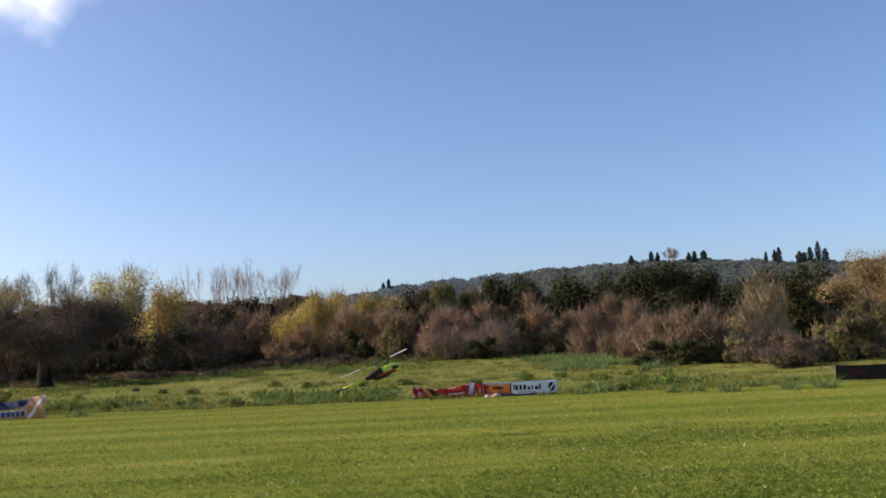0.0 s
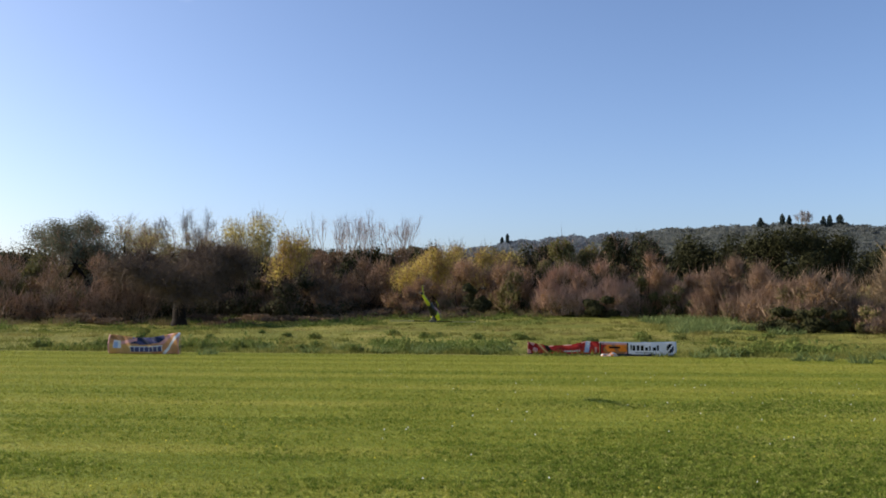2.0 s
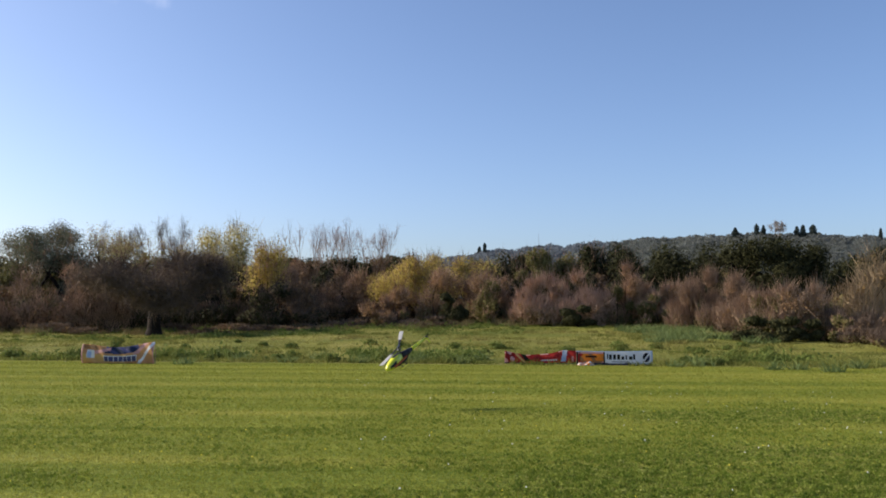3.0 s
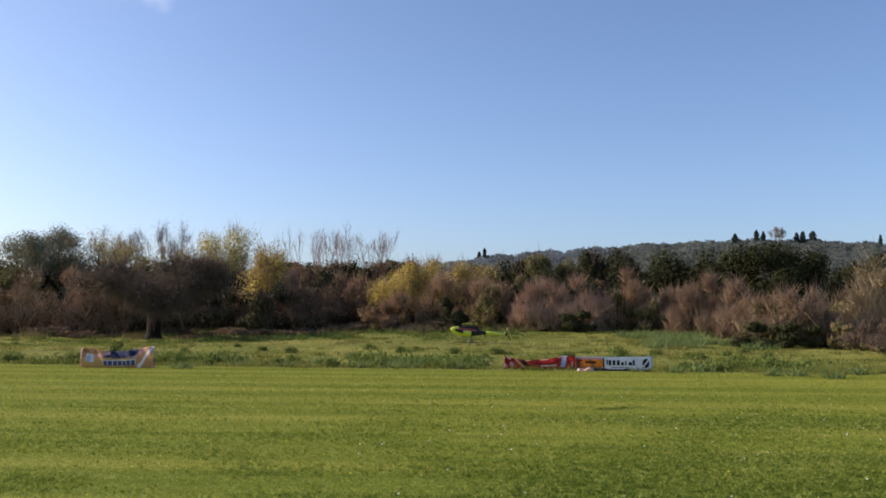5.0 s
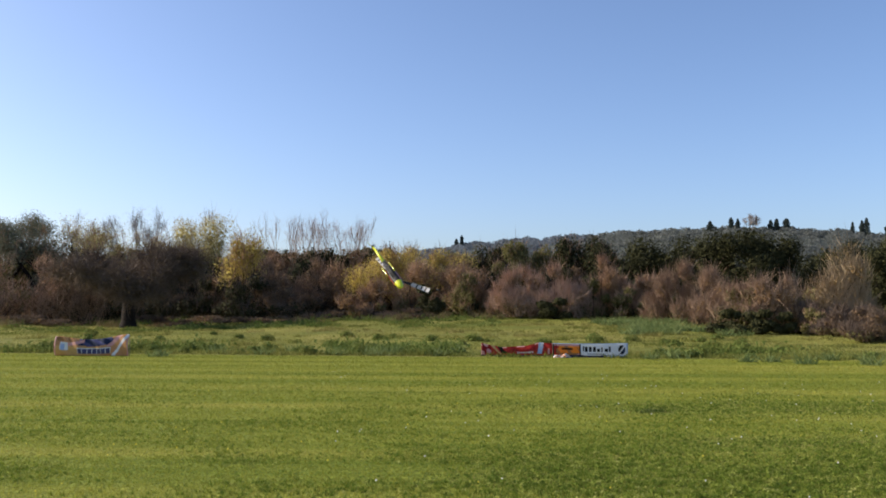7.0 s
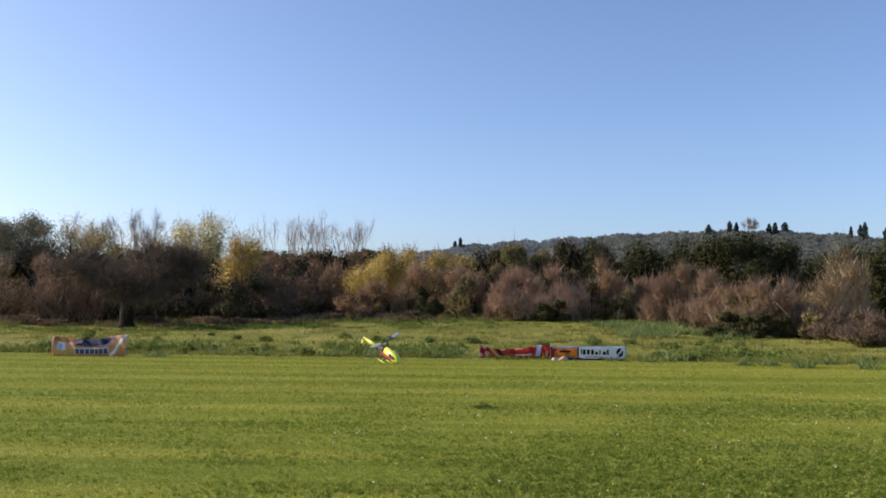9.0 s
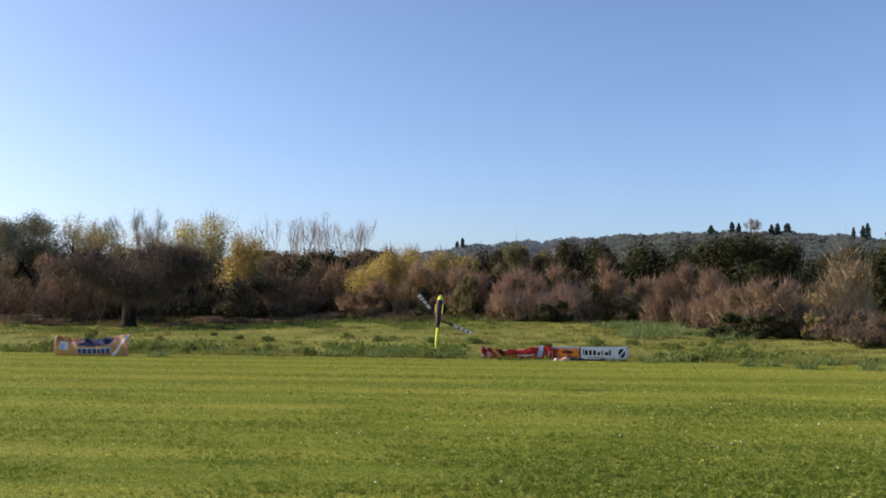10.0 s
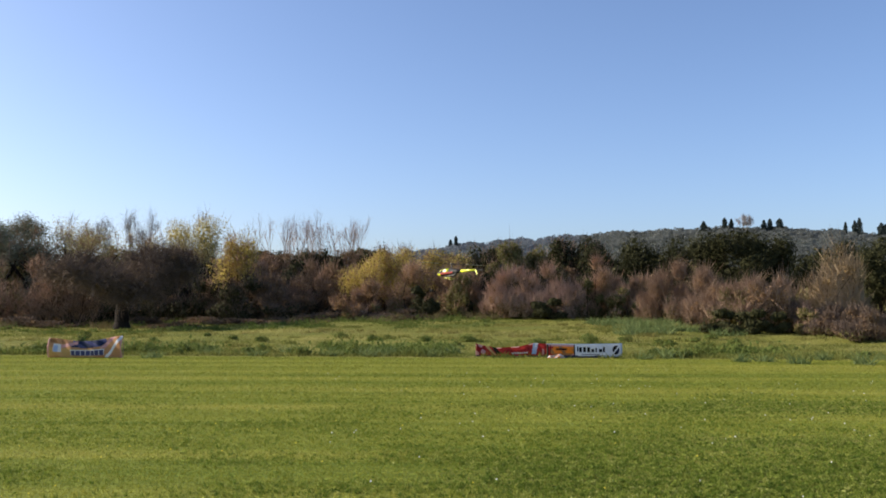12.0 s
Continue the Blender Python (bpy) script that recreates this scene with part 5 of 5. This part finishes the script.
FLIGHT = [  # seconds, place, turn as a quaternion, and the rotor's phase in degrees
    (0.0, -0.04, 15.70, 1.14, 0.958, 0.039, -0.157, 0.237, 144), (0.1, -0.16, 15.65, 1.15, 0.633, 0.126, -0.105, 0.757, 63),
    (0.2, -0.33, 15.60, 1.24, 0.087, 0.007, 0.051, 0.995, 9), (0.3, -0.52, 15.55, 1.45, 0.419, 0.029, -0.100, -0.902, 150),
    (0.4, -0.75, 15.49, 1.72, 0.833, -0.134, 0.002, -0.536, 54), (0.5, -0.87, 15.43, 1.92, 0.926, -0.353, 0.029, 0.130, 132),
    (0.6, -1.05, 15.36, 2.25, 0.653, -0.428, 0.375, 0.499, 18), (0.7, -1.00, 15.31, 2.35, 0.202, -0.130, 0.529, 0.814, 60),
    (0.8, -1.02, 15.26, 2.37, 0.255, -0.210, -0.595, -0.733, 105), (0.9, -1.12, 15.20, 2.39, 0.544, -0.553, -0.452, -0.441, 177),
    (1.0, -1.12, 15.16, 2.32, 0.629, -0.771, -0.095, -0.041, 21), (1.1, -1.12, 15.31, 2.25, 0.485, -0.733, 0.400, 0.258, 42),
    (1.2, -0.98, 15.47, 1.98, 0.245, -0.454, 0.755, 0.405, 72), (1.3, -0.97, 15.63, 1.58, 0.008, -0.049, -0.923, -0.382, 108),
    (1.4, -1.10, 15.77, 1.32, 0.182, -0.596, -0.748, -0.228, 147), (1.5, -1.25, 15.91, 1.25, 0.185, -0.938, -0.288, -0.052, 33),
    (1.6, -1.17, 15.66, 1.28, 0.101, -0.974, 0.200, 0.043, 51), (1.7, -1.03, 15.42, 1.21, 0.082, -0.730, 0.673, 0.089, 99),
    (1.8, -0.89, 15.19, 1.34, 0.001, -0.187, 0.977, -0.106, 15), (1.9, -0.92, 14.95, 1.37, 0.066, -0.314, -0.932, 0.170, 27),
    (2.0, -1.09, 14.71, 1.43, 0.161, 0.743, 0.640, -0.107, 72), (2.1, -1.05, 14.50, 1.54, 0.416, 0.894, 0.163, 0.030, 120),
    (2.2, -1.01, 14.72, 1.59, 0.456, 0.732, -0.433, 0.265, 0), (2.3, -0.93, 14.95, 1.67, 0.197, 0.404, -0.727, 0.518, 90),
    (2.4, -1.00, 15.18, 1.69, 0.018, -0.167, -0.707, 0.687, 132), (2.5, -1.16, 15.41, 1.61, 0.569, 0.325, 0.397, -0.643, 171),
    (2.6, -1.26, 15.25, 1.37, 0.827, 0.447, 0.102, -0.325, 30), (2.7, -1.31, 15.08, 1.04, 0.874, 0.345, -0.090, 0.329, 54),
    (2.8, -1.21, 14.93, 0.83, 0.617, 0.193, -0.219, 0.731, 90), (2.9, -1.19, 14.78, 0.73, 0.220, -0.023, -0.116, 0.968, 132),
    (3.0, -1.23, 14.64, 0.82, 0.477, 0.173, 0.096, -0.856, 21), (3.1, -1.39, 14.49, 1.00, 0.844, 0.024, 0.105, -0.526, 141),
    (3.2, -1.46, 14.35, 1.25, 0.979, -0.151, -0.005, 0.137, 171), (3.3, -1.04, 14.51, 1.41, 0.723, -0.174, 0.156, 0.650, 31),
    (3.4, -0.61, 14.67, 1.57, 0.227, -0.074, 0.300, 0.923, 71), (3.5, -0.18, 14.84, 1.74, 0.322, -0.133, -0.359, -0.866, 111),
    (3.6, 0.25, 15.00, 1.90, 0.727, -0.370, -0.263, -0.516, 151), (3.7, 0.30, 15.08, 2.05, 0.852, -0.522, -0.010, -0.017, 11),
    (3.8, 0.35, 15.15, 2.20, 0.678, -0.493, 0.321, 0.442, 51), (3.9, 0.40, 15.23, 2.35, 0.293, -0.251, 0.599, 0.702, 91),
    (4.0, 0.45, 15.30, 2.50, 0.141, -0.141, -0.693, -0.693, 131), (4.1, 0.41, 15.35, 2.35, 0.463, -0.547, -0.532, -0.451, 171),
    (4.2, 0.38, 15.40, 2.20, 0.572, -0.801, -0.141, -0.101, 31), (4.3, 0.34, 15.45, 2.05, 0.467, -0.783, 0.352, 0.210, 71),
    (4.4, 0.30, 15.50, 1.90, 0.230, -0.470, 0.766, 0.374, 111), (4.5, 0.18, 15.62, 1.80, 0.017, -0.043, -0.931, -0.363, 151),
    (4.6, 0.05, 15.73, 1.70, 0.171, -0.575, -0.766, -0.228, 11), (4.7, -0.07, 15.85, 1.60, 0.194, -0.926, -0.317, -0.066, 51),
    (4.8, -0.19, 15.96, 1.50, 0.127, -0.956, 0.259, 0.061, 132), (4.9, -0.11, 15.96, 1.30, 0.070, -0.703, 0.704, 0.070, 165),
    (5.0, -0.07, 15.96, 1.30, 0.016, 0.300, -0.953, 0.047, 36), (5.1, -0.03, 15.96, 1.33, 0.088, -0.270, -0.953, 0.107, 0),
    (5.2, -0.08, 15.96, 1.38, 0.029, 0.704, 0.709, -0.031, 150), (5.3, -0.10, 15.96, 1.64, 0.328, 0.937, 0.117, 0.028, 3),
    (5.4, 0.01, 15.96, 1.79, 0.366, 0.770, -0.471, 0.226, 87), (5.5, 0.15, 15.96, 1.98, 0.173, 0.445, -0.775, 0.414, 144),
    (5.6, 0.16, 15.95, 2.18, 0.032, 0.130, 0.800, -0.585, 36), (5.7, 0.05, 15.86, 2.11, 0.180, 0.641, 0.690, -0.285, 105),
    (5.8, -0.03, 15.76, 2.09, 0.736, 0.563, 0.074, -0.368, 126), (5.9, -0.07, 15.67, 1.85, 0.796, 0.525, -0.112, 0.278, 177),
    (6.0, -0.01, 15.58, 1.61, 0.590, 0.307, -0.345, 0.662, 18), (6.1, -0.02, 15.49, 1.45, 0.194, -0.018, -0.333, 0.922, 63),
    (6.2, -0.13, 15.39, 1.31, 0.391, 0.222, 0.271, -0.851, 111), (6.3, -0.38, 15.30, 1.18, 0.790, 0.172, 0.174, -0.562, 147),
    (6.4, -0.55, 15.20, 1.08, 0.994, 0.000, 0.003, -0.106, 6), (6.5, -0.63, 14.92, 1.13, 0.893, -0.067, -0.047, 0.442, 144),
    (6.6, -0.64, 14.65, 1.24, 0.431, 0.014, 0.178, 0.885, 105), (6.7, -0.73, 14.39, 1.40, 0.094, -0.072, -0.383, -0.916, 0),
    (6.8, -0.89, 14.13, 1.58, 0.628, -0.178, -0.255, -0.713, 75), (6.9, -0.98, 13.88, 1.83, 0.783, -0.561, -0.037, -0.265, 120),
    (7.0, -0.96, 13.87, 2.06, 0.474, -0.705, 0.525, 0.053, 165), (7.1, -0.80, 13.88, 2.01, 0.132, -0.578, 0.724, 0.354, 57),
    (7.2, -0.54, 13.90, 1.92, 0.056, 0.185, 0.841, 0.506, 108), (7.3, -0.45, 14.05, 1.71, 0.285, -0.593, -0.679, -0.327, 148),
    (7.4, -0.35, 14.20, 1.50, 0.319, -0.911, -0.246, -0.086, 8), (7.5, -0.30, 14.20, 1.38, 0.211, -0.924, 0.311, 0.071, 48),
    (7.6, -0.25, 14.20, 1.27, 0.068, -0.607, 0.787, 0.089, 88), (7.7, -0.20, 14.20, 1.15, 0.000, -0.068, 0.998, 0.000, 128),
    (7.8, -0.13, 14.20, 1.27, 0.065, 0.493, 0.860, -0.113, 168), (7.9, -0.07, 14.20, 1.38, 0.232, 0.865, 0.430, -0.115, 28),
    (8.0, 0.00, 14.20, 1.50, 0.380, 0.916, -0.118, 0.049, 68), (8.1, 0.00, 14.20, 1.67, 0.377, 0.653, -0.569, 0.328, 108),
    (8.2, 0.00, 14.20, 1.83, 0.160, 0.208, -0.766, 0.587, 148), (8.3, 0.00, 14.20, 2.00, 0.225, 0.225, 0.670, -0.670, 8),
    (8.4, -0.08, 14.12, 1.84, 0.623, 0.488, 0.377, -0.482, 48), (8.5, -0.16, 14.04, 1.68, 0.854, 0.516, 0.036, -0.059, 88),
    (8.6, -0.33, 13.97, 1.48, 0.792, 0.356, -0.204, 0.453, 128), (8.7, -0.60, 13.92, 1.24, 0.426, 0.133, -0.266, 0.854, 168),
    (8.8, -0.87, 13.87, 1.01, 0.129, -0.002, 0.176, -0.976, 12), (8.9, -0.93, 14.00, 0.95, 0.532, 0.133, 0.115, -0.829, 78),
    (9.0, -1.03, 14.12, 0.84, 0.880, 0.031, 0.126, -0.457, 132), (9.1, -1.05, 14.26, 0.78, 0.979, -0.152, -0.003, 0.137, 174),
    (9.2, -1.01, 14.70, 0.82, 0.727, -0.131, 0.108, 0.665, 39), (9.3, -0.86, 15.18, 1.03, 0.207, -0.061, 0.346, 0.913, 93),
    (9.4, -0.81, 15.68, 1.25, 0.281, -0.193, -0.441, -0.830, 138), (9.5, -0.86, 16.21, 1.56, 0.676, -0.427, -0.315, -0.511, 87),
    (9.6, -0.77, 16.43, 1.84, 0.773, -0.614, 0.069, -0.142, 147), (9.7, -0.63, 16.66, 1.94, 0.431, -0.672, 0.560, 0.222, 21),
    (9.8, -0.36, 16.90, 1.94, 0.135, -0.334, 0.753, 0.551, 57), (9.9, -0.23, 17.14, 1.68, 0.066, -0.254, -0.828, -0.496, 102),
    (10.0, -0.27, 17.39, 1.40, 0.353, -0.639, -0.596, -0.335, 126), (10.1, -0.26, 17.51, 1.22, 0.333, -0.906, -0.220, -0.139, 162),
    (10.2, -0.14, 17.64, 1.15, 0.175, -0.868, 0.461, 0.062, 24), (10.3, -0.11, 17.76, 1.12, 0.114, -0.657, 0.736, 0.118, 12),
    (10.4, -0.08, 17.90, 1.33, 0.004, 0.176, -0.984, 0.001, 21), (10.5, -0.16, 18.03, 1.60, 0.112, -0.373, -0.920, 0.044, 150),
    (10.6, -0.35, 18.16, 1.95, 0.112, 0.813, 0.571, -0.023, 60), (10.7, -0.39, 18.29, 2.19, 0.316, 0.914, 0.245, -0.072, 120),
    (10.8, -0.35, 18.43, 2.34, 0.338, 0.814, -0.457, 0.119, 132), (10.9, -0.24, 18.56, 2.50, 0.291, 0.442, -0.715, 0.457, 51),
    (11.0, -0.16, 18.70, 2.61, 0.071, -0.096, -0.778, 0.616, 84), (11.1, -0.19, 18.93, 2.48, 0.581, 0.166, 0.403, -0.687, 153),
    (11.2, -0.29, 19.14, 2.54, 0.742, 0.537, 0.149, -0.372, 174), (11.3, -0.28, 19.39, 2.17, 0.821, 0.476, -0.001, 0.315, 42),
    (11.4, -0.18, 19.63, 1.81, 0.583, 0.350, -0.371, 0.633, 99), (11.5, -0.15, 19.87, 1.59, 0.216, 0.047, -0.342, 0.913, 138),
    (11.6, -0.29, 19.91, 1.12, 0.603, 0.070, 0.140, -0.782, 153), (11.7, -0.26, 19.94, 0.96, 0.813, 0.227, 0.237, -0.480, 21),
    (11.8, -0.16, 19.99, 0.96, 0.986, 0.049, 0.009, 0.162, 87), (11.9, -0.02, 20.03, 1.64, 0.782, -0.034, 0.027, 0.622, 127),
    (12.0, 0.11, 20.07, 2.31, 0.383, 0.019, 0.093, 0.919, 30),
]


LAG = 60.0      # degrees a blade leads or lags for each metre that it stands below or above the hub


def motions():
    """The helicopter tumbles and pirouettes; its rotors spin on, each blade lagging as it climbs and leading as it drops."""
    body, spin, tail_spin, phase, step = [], [], [], 0.0, 0
    for now, nxt in zip(FLIGHT, FLIGHT[1:] + FLIGHT[-1:]):
        q0 = Matrix.Rotation(0, 3, "Z").to_quaternion()
        q0.w, q0.x, q0.y, q0.z = now[4:8]
        q1 = q0.copy()
        q1.w, q1.x, q1.y, q1.z = nxt[4:8]
        q0.normalize(), q1.normalize()
        if q0.dot(q1) < 0:
            q1.negate()
        turn = (nxt[8] - phase) % 180
        turn += 180 if turn < 75 else 0
        for k in range(3 if nxt is not now else 1):
            t, w = now[0] + k / 30, k / 3
            place = Vector(now[1:4]).lerp(Vector(nxt[1:4]), w)
            body.append((t, Matrix.LocRotScale(place, q0.slerp(q1, w), None)))
            spin.append((t, pose(0, 0, 0.185, 0, 0, phase + turn * w)))
            tail_spin.append((t, pose(-0.795, -0.035, 0.001, 0, 70 * step, 0)))
            step += 1
        phase += turn
    for turn, blade in rotor_blades:
        rows = []
        for (t, at), (_, whirl) in zip(body, spin):
            reach = (at @ whirl).to_3x3() @ Vector((0.45 * math.cos(radians(turn)), 0.45 * math.sin(radians(turn)), 0))
            rows.append((t, pose(0, 0, 0, 4, 0, turn + LAG * reach.z)))
        walk(blade, rows)
    walk(heli, body)
    walk(rotor, spin)
    walk(tail_rotor, tail_spin)


motions()
